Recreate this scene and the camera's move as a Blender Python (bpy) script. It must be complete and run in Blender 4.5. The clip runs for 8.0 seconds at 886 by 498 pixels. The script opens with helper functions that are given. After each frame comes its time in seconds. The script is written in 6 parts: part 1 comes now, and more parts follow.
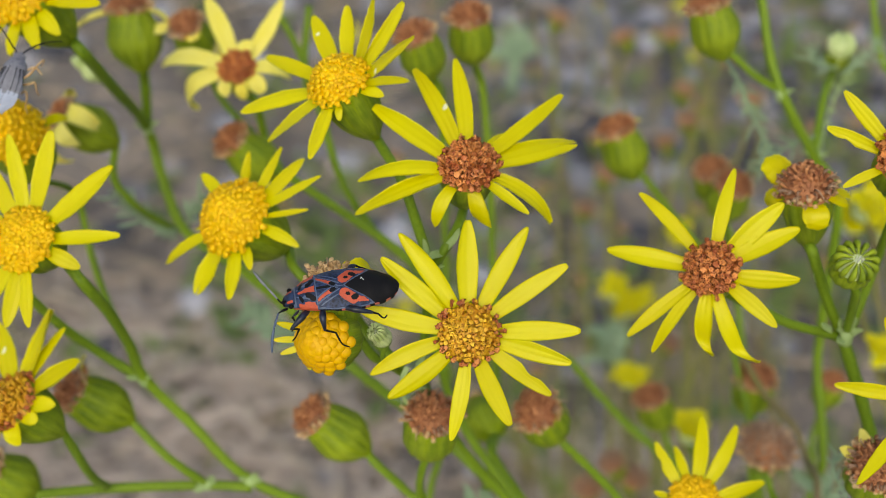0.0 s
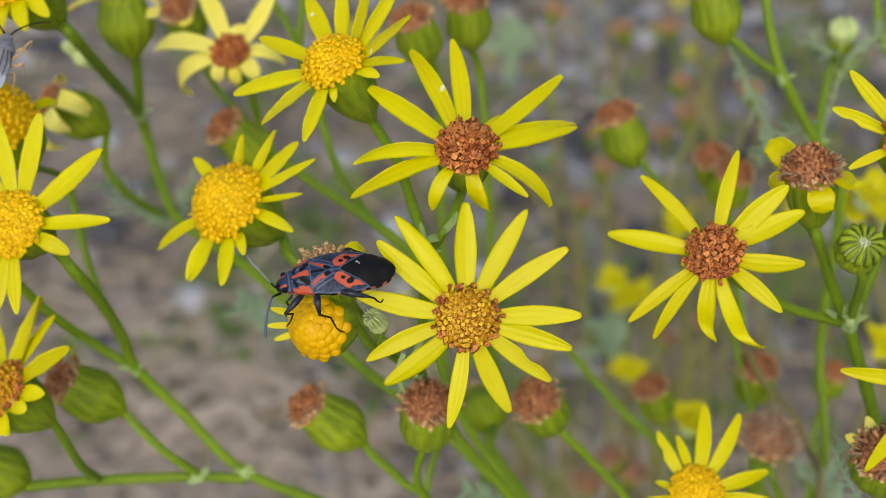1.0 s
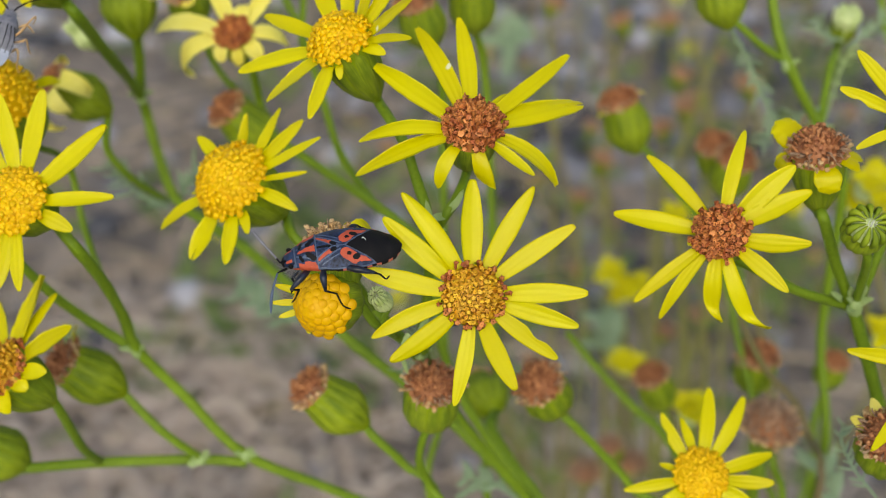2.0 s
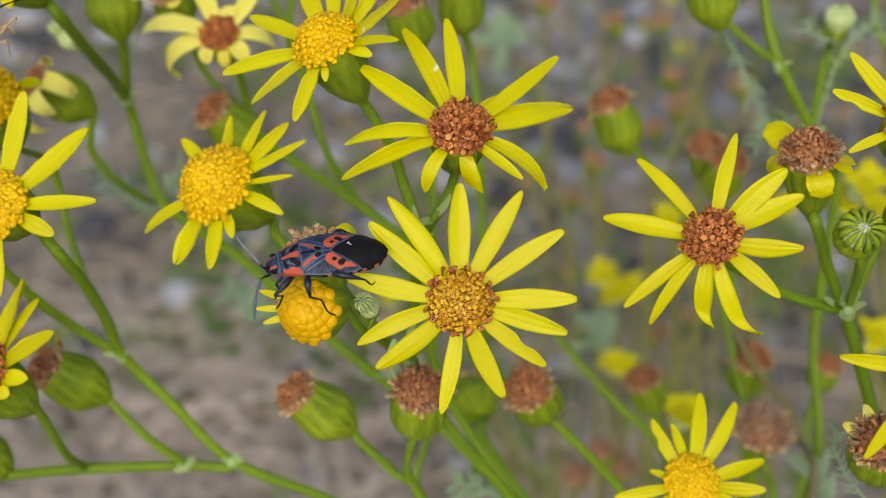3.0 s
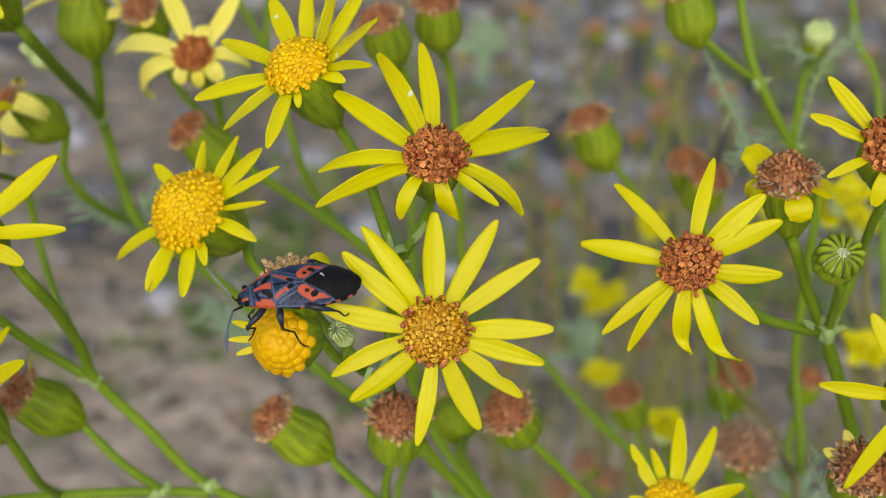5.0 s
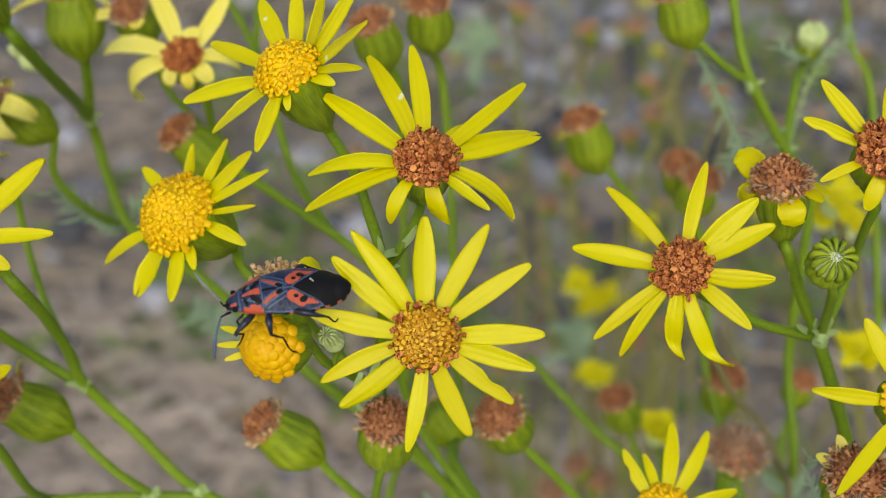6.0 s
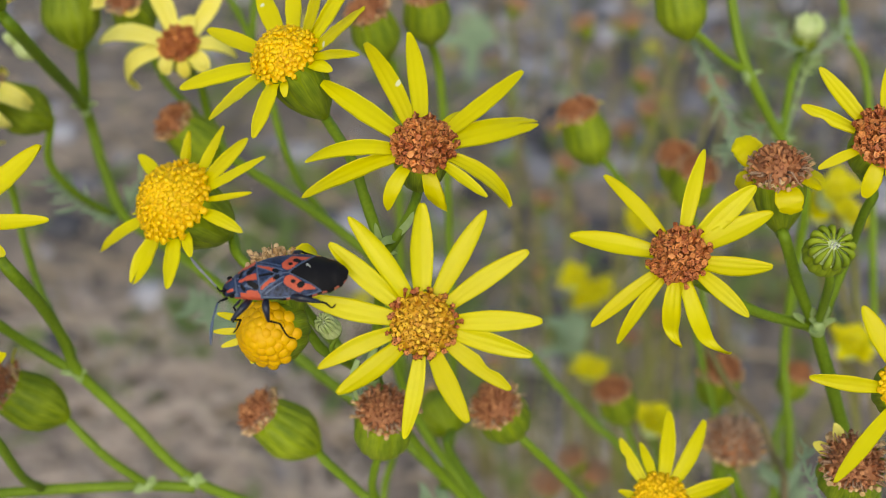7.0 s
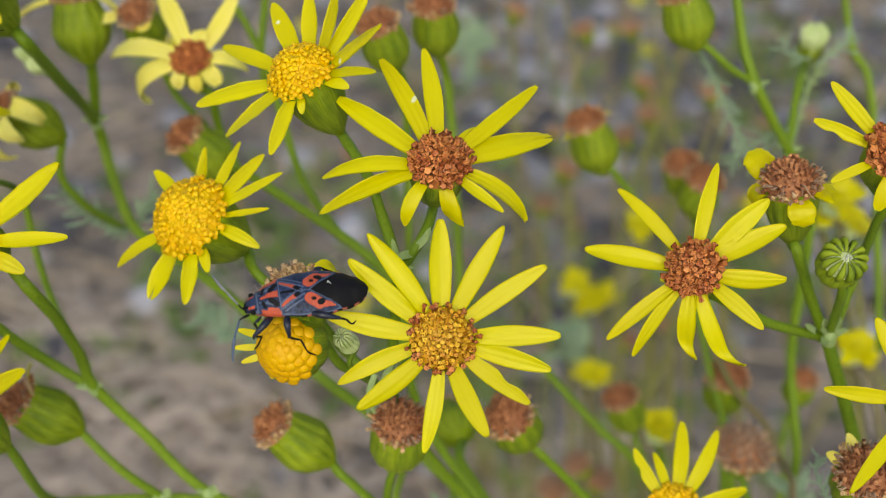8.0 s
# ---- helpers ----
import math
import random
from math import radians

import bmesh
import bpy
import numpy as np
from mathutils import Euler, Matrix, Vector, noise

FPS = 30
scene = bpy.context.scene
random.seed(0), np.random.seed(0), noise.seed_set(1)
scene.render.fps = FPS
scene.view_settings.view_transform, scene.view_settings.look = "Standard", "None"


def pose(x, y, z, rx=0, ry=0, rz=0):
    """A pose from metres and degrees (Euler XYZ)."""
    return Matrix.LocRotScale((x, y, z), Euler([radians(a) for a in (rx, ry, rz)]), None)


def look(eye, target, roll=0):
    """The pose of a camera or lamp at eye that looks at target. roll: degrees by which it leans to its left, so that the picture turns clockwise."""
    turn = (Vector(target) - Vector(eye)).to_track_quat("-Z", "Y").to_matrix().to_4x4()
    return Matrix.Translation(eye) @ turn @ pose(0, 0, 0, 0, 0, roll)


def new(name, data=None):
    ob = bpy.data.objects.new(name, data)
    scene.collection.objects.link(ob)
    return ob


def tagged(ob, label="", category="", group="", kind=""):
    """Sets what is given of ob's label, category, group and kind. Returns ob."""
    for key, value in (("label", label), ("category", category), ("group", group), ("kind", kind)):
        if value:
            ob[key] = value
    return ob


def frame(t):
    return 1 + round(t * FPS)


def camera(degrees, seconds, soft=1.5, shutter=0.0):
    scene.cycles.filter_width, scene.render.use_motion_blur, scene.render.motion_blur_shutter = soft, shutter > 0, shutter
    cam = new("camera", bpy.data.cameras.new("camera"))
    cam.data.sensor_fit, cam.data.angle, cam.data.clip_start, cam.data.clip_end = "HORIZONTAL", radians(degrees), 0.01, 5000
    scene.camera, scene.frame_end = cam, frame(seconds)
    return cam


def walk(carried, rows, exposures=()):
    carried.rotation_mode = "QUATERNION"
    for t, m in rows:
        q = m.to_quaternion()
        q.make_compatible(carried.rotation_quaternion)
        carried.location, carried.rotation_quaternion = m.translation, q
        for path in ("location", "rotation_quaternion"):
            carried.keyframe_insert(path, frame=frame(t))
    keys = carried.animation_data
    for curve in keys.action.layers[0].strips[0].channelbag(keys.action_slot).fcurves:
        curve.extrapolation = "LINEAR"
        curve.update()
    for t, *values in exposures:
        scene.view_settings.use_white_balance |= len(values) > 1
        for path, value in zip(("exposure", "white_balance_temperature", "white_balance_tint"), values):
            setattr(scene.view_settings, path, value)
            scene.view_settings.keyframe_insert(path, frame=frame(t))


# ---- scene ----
cam = camera(40, 8.0, soft=0.6)
cam.data.dof.use_dof = True
cam.data.dof.focus_distance = 0.1045
cam.data.dof.aperture_fstop = 28
PATH = [
    (0.0, 0.00101, -0.00230, 0.58475, 50.202, 0.741, 0.545),
    (0.5, 0.00096, -0.00236, 0.58274, 50.126, 0.833, 0.324),
    (1.0, 0.00089, -0.00126, 0.58219, 50.117, 0.710, 0.360),
    (1.5, 0.00006, -0.00116, 0.58229, 50.120, 0.433, 0.436),
    (2.0, -0.00019, -0.00211, 0.58044, 50.077, 0.287, 0.333),
    (2.2, -0.00009, -0.00185, 0.58085, 50.067, 0.249, 0.288),
    (3.3, 0.00043, -0.00018, 0.57955, 50.010, 0.038, 0.044),
    (3.5, -0.00000, 0.00000, 0.58000, 50.000, -0.000, 0.000),
    (4.0, 0.00081, 0.00073, 0.58016, 50.063, 0.073, -0.329),
    (4.5, 0.00095, 0.00186, 0.58100, 50.101, 0.000, -0.464),
    (5.0, 0.00133, 0.00204, 0.58079, 50.055, -0.072, -0.608),
    (5.2, 0.00180, 0.00267, 0.58065, 50.040, -0.109, -0.656),
    (6.3, 0.00130, 0.00313, 0.58065, 49.962, -0.307, -0.922),
    (6.5, 0.00103, 0.00323, 0.58038, 49.948, -0.344, -0.970),
    (7.0, 0.00135, 0.00261, 0.57977, 49.873, -0.505, -0.985),
    (7.5, 0.00078, 0.00254, 0.58034, 49.892, -0.498, -1.228),
    (8.0, -0.00068, 0.00271, 0.58123, 49.954, -0.420, -1.433),
]
walk(cam, [(t, pose(*row)) for t, *row in PATH], [(0, 0.30, 6900, 3), (8, 0.30, 6900, 3)])

# ---- world, sun, exposure ----
world = bpy.data.worlds.new("sky")
scene.world = world
world.use_nodes = True
SUN_HEIGHT, SUN_TURN = 45, 192
sky = world.node_tree.nodes.new("ShaderNodeTexSky")
sky.sky_type, sky.sun_disc = "NISHITA", False
sky.sun_elevation, sky.sun_rotation = radians(SUN_HEIGHT), radians(SUN_TURN)
sky.air_density, sky.dust_density, sky.ozone_density = 1.0, 3.0, 1.0
back = world.node_tree.nodes["Background"]
back.inputs["Strength"].default_value = 0.15
world.node_tree.links.new(sky.outputs["Color"], back.inputs["Color"])
lamp = bpy.data.lights.new("sun", "SUN")
lamp.energy, lamp.angle, lamp.color = 0.9, radians(45), (1.0, 0.95, 0.88)
sun = new("sun", lamp)
sun.matrix_world = look((0.4, -1.8, 2.4), (0, 0.1, 0.5))

# ---- materials ----
MM = 0.001


def material(name, base, other, rough=0.5, grain=900, spots=150, mix=0.5, bump=0.2, depth=0.0001, through_light=0.0, island=0.0,
             streak=None, gloss=0.5, coord="Object", fleck=None, vary=0.0):
    """A surface of two colours mixed by coarse and fine noise, with relief. grain, spots: noise scales per metre.
    island, vary: how much each separate island of a mesh, or each object, varies. streak: stretch of the fine grain along the piece (by its UV map)."""
    m = bpy.data.materials.new(name)
    m.use_nodes = True
    tree, n = m.node_tree, m.node_tree.nodes
    link = tree.links.new
    shader, out = n["Principled BSDF"], n["Material Output"]
    place = n.new("ShaderNodeTexCoord")
    fine, coarse = n.new("ShaderNodeTexNoise"), n.new("ShaderNodeTexNoise")
    fine.inputs["Scale"].default_value, coarse.inputs["Scale"].default_value = grain, spots
    fine.inputs["Detail"].default_value = 5
    link(place.outputs[coord], coarse.inputs["Vector"])
    if streak:
        stretch = n.new("ShaderNodeMapping")
        stretch.inputs["Scale"].default_value = (streak[0], streak[1], 1)
        link(place.outputs["UV"], stretch.inputs["Vector"])
        link(stretch.outputs["Vector"], fine.inputs["Vector"])
        fine.inputs["Scale"].default_value = 1
    else:
        link(place.outputs[coord], fine.inputs["Vector"])
    total = n.new("ShaderNodeMath")
    total.operation = "MULTIPLY_ADD"
    total.inputs[1].default_value = 0.5
    half = n.new("ShaderNodeMath")
    half.operation, half.inputs[1].default_value = "MULTIPLY", 0.5
    link(fine.outputs["Fac"], total.inputs[0])
    link(coarse.outputs["Fac"], half.inputs[0])
    link(half.outputs[0], total.inputs[2])
    ramp = n.new("ShaderNodeMapRange")
    ramp.inputs["From Min"].default_value, ramp.inputs["From Max"].default_value = 0.5 - 0.25, 0.5 + 0.25
    ramp.inputs["To Min"].default_value, ramp.inputs["To Max"].default_value = 0.5 - mix, 0.5 + mix
    link(total.outputs[0], ramp.inputs["Value"])
    value = ramp.outputs[0]
    if island:
        piece = n.new("ShaderNodeNewGeometry")
        shift = n.new("ShaderNodeMath")
        shift.operation, shift.inputs[1].default_value = "MULTIPLY_ADD", island
        link(piece.outputs["Random Per Island"], shift.inputs[0])
        moved = n.new("ShaderNodeMath")
        moved.operation, moved.inputs[1].default_value = "SUBTRACT", island / 2
        link(value, moved.inputs[0])
        link(moved.outputs[0], shift.inputs[2])
        value = shift.outputs[0]
    if vary:
        whole, lift, low = n.new("ShaderNodeObjectInfo"), n.new("ShaderNodeMath"), n.new("ShaderNodeMath")
        lift.operation, lift.inputs[1].default_value = "MULTIPLY_ADD", vary
        low.operation, low.inputs[1].default_value = "SUBTRACT", vary / 2
        link(value, low.inputs[0])
        link(whole.outputs["Random"], lift.inputs[0])
        link(low.outputs[0], lift.inputs[2])
        value = lift.outputs[0]
    blend = n.new("ShaderNodeMix")
    blend.data_type, blend.clamp_factor = "RGBA", True
    blend.inputs["A"].default_value, blend.inputs["B"].default_value = (*base, 1), (*other, 1)
    link(value, blend.inputs["Factor"])
    colour = blend.outputs["Result"]
    if fleck:
        # sparse pale flecks where a noise passes its threshold
        fleck_noise, cut, mixed = n.new("ShaderNodeTexNoise"), n.new("ShaderNodeMapRange"), n.new("ShaderNodeMix")
        fleck_noise.inputs["Scale"].default_value = fleck[0]
        cut.inputs["From Min"].default_value, cut.inputs["From Max"].default_value = fleck[1], fleck[1] + 0.02
        link(place.outputs[coord], fleck_noise.inputs["Vector"])
        link(fleck_noise.outputs["Fac"], cut.inputs["Value"])
        mixed.data_type = "RGBA"
        mixed.inputs["B"].default_value = (*fleck[2], 1)
        link(colour, mixed.inputs["A"])
        link(cut.outputs[0], mixed.inputs["Factor"])
        colour = mixed.outputs["Result"]
    link(colour, shader.inputs["Base Color"])
    shader.inputs["Roughness"].default_value = rough
    shader.inputs["Specular IOR Level"].default_value = gloss
    if bump:
        relief = n.new("ShaderNodeBump")
        relief.inputs["Strength"].default_value, relief.inputs["Distance"].default_value = bump, depth
        link(fine.outputs["Fac"], relief.inputs["Height"])
        link(relief.outputs["Normal"], shader.inputs["Normal"])
    if through_light:
        thin, both = n.new("ShaderNodeBsdfTranslucent"), n.new("ShaderNodeMixShader")
        both.inputs[0].default_value = through_light
        link(colour, thin.inputs["Color"])
        link(shader.outputs[0], both.inputs[1])
        link(thin.outputs[0], both.inputs[2])
        link(both.outputs[0], out.inputs["Surface"])
    return m


PETAL = material("ray_yellow", (0.755, 0.705, 0.008), (0.645, 0.565, 0.002), 0.32, 900, 260, 0.26, 0.2, 0.00012, 0.3, 0.0, (1.4, 5), 0.22, fleck=(420, 0.75, (0.80, 0.80, 0.56)), vary=0.5)
PALE_PETAL = material("ray_faded", (0.88, 0.83, 0.26), (0.84, 0.73, 0.05), 0.5, 900, 200, 0.5, 0.3, 0.0001, 0.25, 0.0, (1.2, 13), 0.4, vary=0.4)
GOLD = material("floret_gold", (0.95, 0.66, 0.006), (0.88, 0.50, 0.004), 0.45, 2500, 500, 0.5, 0.2, 0.0001, 0.18, 0.3, None, 0.3)
ORANGE = material("floret_orange", (0.92, 0.60, 0.03), (0.66, 0.30, 0.02), 0.45, 2500, 500, 0.6, 0.2, 0.0001, 0.15, 0.9, None, 0.4)
RUST = material("floret_rust", (0.70, 0.28, 0.075), (0.40, 0.105, 0.03), 0.45, 2500, 500, 0.6, 0.2, 0.0001, 0.05, 1.3, None, 0.45)
FLUFF = material("seed_fluff", (0.54, 0.37, 0.25), (0.33, 0.20, 0.13), 0.8, 2500, 500, 0.6, 0.2, 0.0001, 0.15, 1.0, None, 0.2)
DRY = material("floret_dry", (0.57, 0.26, 0.11), (0.28, 0.10, 0.042), 0.6, 2500, 500, 0.6, 0.2, 0.0001, 0.05, 1.2, None, 0.35)
TAN = material("dry_tip", (0.70, 0.50, 0.27), (0.50, 0.30, 0.13), 0.75, 2500, 500, 0.5, 0.2, 0.0001, 0.1, 0.9, None, 0.2)
GREEN = material("cup_green", (0.32, 0.40, 0.010), (0.17, 0.25, 0.005), 0.45, 1500, 250, 0.7, 0.25, 0.0001, 0.1, 0.0, (3, 14), 0.16)
BRACT = material("bract_green", (0.33, 0.41, 0.026), (0.13, 0.20, 0.012), 0.45, 1500, 330, 0.95, 0.25, 0.0001, 0.18, 0.0, (3, 8), 0.16, vary=0.4)
STEM = material("stem_green", (0.225, 0.34, 0.022), (0.11, 0.182, 0.008), 0.45, 900, 120, 0.6, 0.35, 0.00012, 0.1, 0.0, (120, 9), 0.2)
OLIVE = material("stem_olive", (0.23, 0.24, 0.045), (0.17, 0.130, 0.065), 0.5, 900, 120, 0.6, 0.35, 0.00012, 0.08, 0.0, (120, 9), 0.3, vary=0.9)
PALE = material("bud_pale", (0.78, 0.84, 0.50), (0.46, 0.62, 0.14), 0.55, 1500, 500, 0.5, 0.3, 0.0001, 0.1)
BUDGOLD = material("floret_bud_gold", (0.80, 0.48, 0.003), (0.72, 0.37, 0.002), 0.45, 2500, 500, 0.6, 0.2, 0.0001, 0.15, 0.0, None, 0.22, vary=0.5)
AXIL = material("axil_green", (0.42, 0.54, 0.24), (0.28, 0.40, 0.12), 0.55, 1500, 400, 0.5, 0.3, 0.0001, 0.15)
LEAF = material("leaf_blue_green", (0.33, 0.44, 0.28), (0.18, 0.27, 0.14), 0.55, 900, 90, 0.5, 0.3, 0.0002, 0.2)
WOOL = material("white_wool", (0.78, 0.80, 0.74), (0.58, 0.62, 0.52), 0.9, 3000, 900, 0.5, 0.3, 0.0001, 0.2)
SOIL = material("dry_soil", (0.250, 0.206, 0.172), (0.074, 0.066, 0.062), 0.95, 60, 24, 1.0, 0.8, 0.01)
WEED = material("weed_green", (0.17, 0.24, 0.055), (0.075, 0.12, 0.03), 0.6, 400, 40, 0.5, 0.3, 0.0004, 0.2, 0.8)
STRAW = material("dry_straw", (0.56, 0.47, 0.36), (0.30, 0.23, 0.16), 0.8, 300, 20, 0.5, 0.2, 0.001, 0.0, 0.9)
PALE_STRAW = material("bleached_straw", (0.51, 0.435, 0.38), (0.35, 0.29, 0.25), 0.8, 300, 20, 0.5, 0.2, 0.001, 0.0, 0.9)
STONE = material("pale_stone", (0.37, 0.37, 0.42), (0.045, 0.045, 0.055), 0.85, 120, 15, 0.4, 0.4, 0.002, 0.0, 1.2)
CHIP = material("dark_chips", (0.235, 0.235, 0.27), (0.035, 0.033, 0.04), 0.85, 120, 15, 0.4, 0.4, 0.002, 0.0, 1.2)
SLATE = material("bug_slate", (0.030, 0.050, 0.118), (0.004, 0.006, 0.016), 0.36, 5000, 1300, 0.8, 0.5, 0.00003, 0.0, 0.0, None, 0.2)
RED = material("bug_red", (0.52, 0.100, 0.045), (0.34, 0.052, 0.026), 0.5, 9000, 1500, 0.6, 0.4, 0.00003, 0.0, 0.0, None, 0.25)
LEG = material("bug_leg", (0.020, 0.026, 0.050), (0.004, 0.005, 0.010), 0.32, 5000, 1300, 0.8, 0.4, 0.00003, 0.0, 0.0, None, 0.4)
BLACK = material("bug_black", (0.004, 0.004, 0.005), (0.008, 0.007, 0.008), 0.6, 9000, 1500, 0.5, 0.3, 0.00003, 0.0, 0.0, None, 0.15)
BLOOM = material("bug_grey_edge_glint", (0.095, 0.130, 0.210), (0.045, 0.062, 0.110), 0.5, 9000, 1800, 0.5, 0.3, 0.00003, 0.0, 0.0, None, 0.3)
PINK = material("bug_pale_rim", (0.42, 0.12, 0.07), (0.30, 0.06, 0.04), 0.5, 9000, 1500, 0.5, 0.3, 0.00003)
GREY = material("insect_grey", (0.24, 0.24, 0.27), (0.10, 0.10, 0.13), 0.45, 4000, 700, 0.8, 0.3, 0.00004, 0.0, 0.0, None, 0.5)
FILM = material("insect_pale_wing", (0.46, 0.50, 0.62), (0.30, 0.33, 0.43), 0.3, 6000, 900, 0.5, 0.3, 0.00004, 0.15, 0.0, None, 0.6)


# ---- builders ----
def build(name, verts, faces, mats, parent=None, label="", m=None, smooth=True, slots=None, uv=None):
    """One mesh object from vertices in millimetres."""
    me = bpy.data.meshes.new(name)
    me.from_pydata([(x * MM, y * MM, z * MM) for x, y, z in verts], [], faces)
    for one in mats if isinstance(mats, (list, tuple)) else [mats]:
        me.materials.append(one)
    me.polygons.foreach_set("use_smooth", [smooth] * len(me.polygons))
    if slots:
        me.polygons.foreach_set("material_index", slots)
    if uv:
        layer = me.uv_layers.new(name="UVMap")
        for loop in me.loops:
            layer.data[loop.index].uv = uv[loop.vertex_index]
    me.update()
    return hang(name, me, parent, label, m)


def hang(name, me, parent=None, label="", m=None):
    ob = new(name, me)
    if parent:
        ob.parent = parent
    if m is not None:
        ob.matrix_basis = m
    if label:
        tagged(ob, label)
    return ob


def grid_faces(rows, columns, closed=False, start=0):
    """Quads of a grid of vertices laid row by row."""
    out = []
    for i in range(rows - 1):
        for j in range(columns if closed else columns - 1):
            a, b = start + i * columns + j, start + i * columns + (j + 1) % columns
            out.append((a, b, b + columns, a + columns))
    return out


def frame_of(at, facing):
    """A pose whose z axis points along facing, at a place in millimetres."""
    z = Vector(facing).normalized()
    x = Vector((1, 0, 0))
    x = (x - z * x.dot(z)).normalized()
    y = z.cross(x)
    return Matrix.Translation(Vector(at) * MM) @ Matrix((x, y, z)).transposed().to_4x4()


def tube(points, radii, sides=8, caps=True, ridge=0.0):
    """Vertices, faces and uv of a round tube through points (millimetres)."""
    pts = [Vector(p) for p in points]
    verts, uv, along = [], [], 0.0
    side = None
    for i, p in enumerate(pts):
        t = (pts[min(i + 1, len(pts) - 1)] - pts[max(i - 1, 0)]).normalized()
        if side is None:
            side = t.orthogonal().normalized()
        side = (side - t * side.dot(t)).normalized()
        other = t.cross(side)
        along += (p - pts[i - 1]).length if i else 0
        for k in range(sides):
            a = 2 * math.pi * k / sides
            verts.append(tuple(p + (side * math.cos(a) + other * math.sin(a)) * radii[i] * (1 + ridge * math.cos(5 * a))))
            uv.append((along * 0.02, k / sides))
    faces = grid_faces(len(pts), sides, True)
    if caps:
        faces += [tuple(range(sides))[::-1], tuple(range(len(verts) - sides, len(verts)))]
    return verts, faces, uv


def curve_through(points, steps=6):
    """A smooth line through points (Catmull-Rom)."""
    p = [Vector(q) for q in points]
    p = [p[0] * 2 - p[1]] + p + [p[-1] * 2 - p[-2]]
    out = []
    for i in range(1, len(p) - 2):
        for k in range(steps):
            t = k / steps
            a, b, c, d = p[i - 1], p[i], p[i + 1], p[i + 2]
            out.append(0.5 * (2 * b + (c - a) * t + (2 * a - 5 * b + 4 * c - d) * t * t + (3 * b - 3 * c + d - a) * t ** 3))
    return out + [p[-2]]


PLANT_LABELS = {
    "mid": "flowering ragwort with open yellow heads and seed bug",
    "left": "flowering ragwort with yellow and withered brown heads",
    "right": "flowering ragwort with red-brown discs and a bud",
    "back": "ragwort behind with mostly withered brown heads",
    "far": "distant ragwort with small yellow flowers",
}


def plant(at, label):
    ob = new("ragwort_plant")
    ob.location = Vector(at) * MM
    return tagged(ob, label, "flowering plant", "ragwort plants")


def under(parent, m):
    """The pose m of the world in the space of a plant."""
    return Matrix.Translation(-parent.location) @ m


def stem(parent, r0, r1, points):
    line = curve_through(points)
    n = len(line)
    rng = random.Random(int(points[0][0] * 97 + points[-1][2] * 13))
    radii = [(r0 + (r1 - r0) * min(1, i / 12)) * (1 + 0.05 * rng.uniform(-1, 1)) for i in range(n)]
    verts, faces, uv = tube(line, radii, 15, True, 0.04)
    return build("stem", verts, faces, OLIVE if any(w in parent["label"] for w in ("distant", "further")) else STEM, parent, "", under(parent, Matrix()), uv=uv)


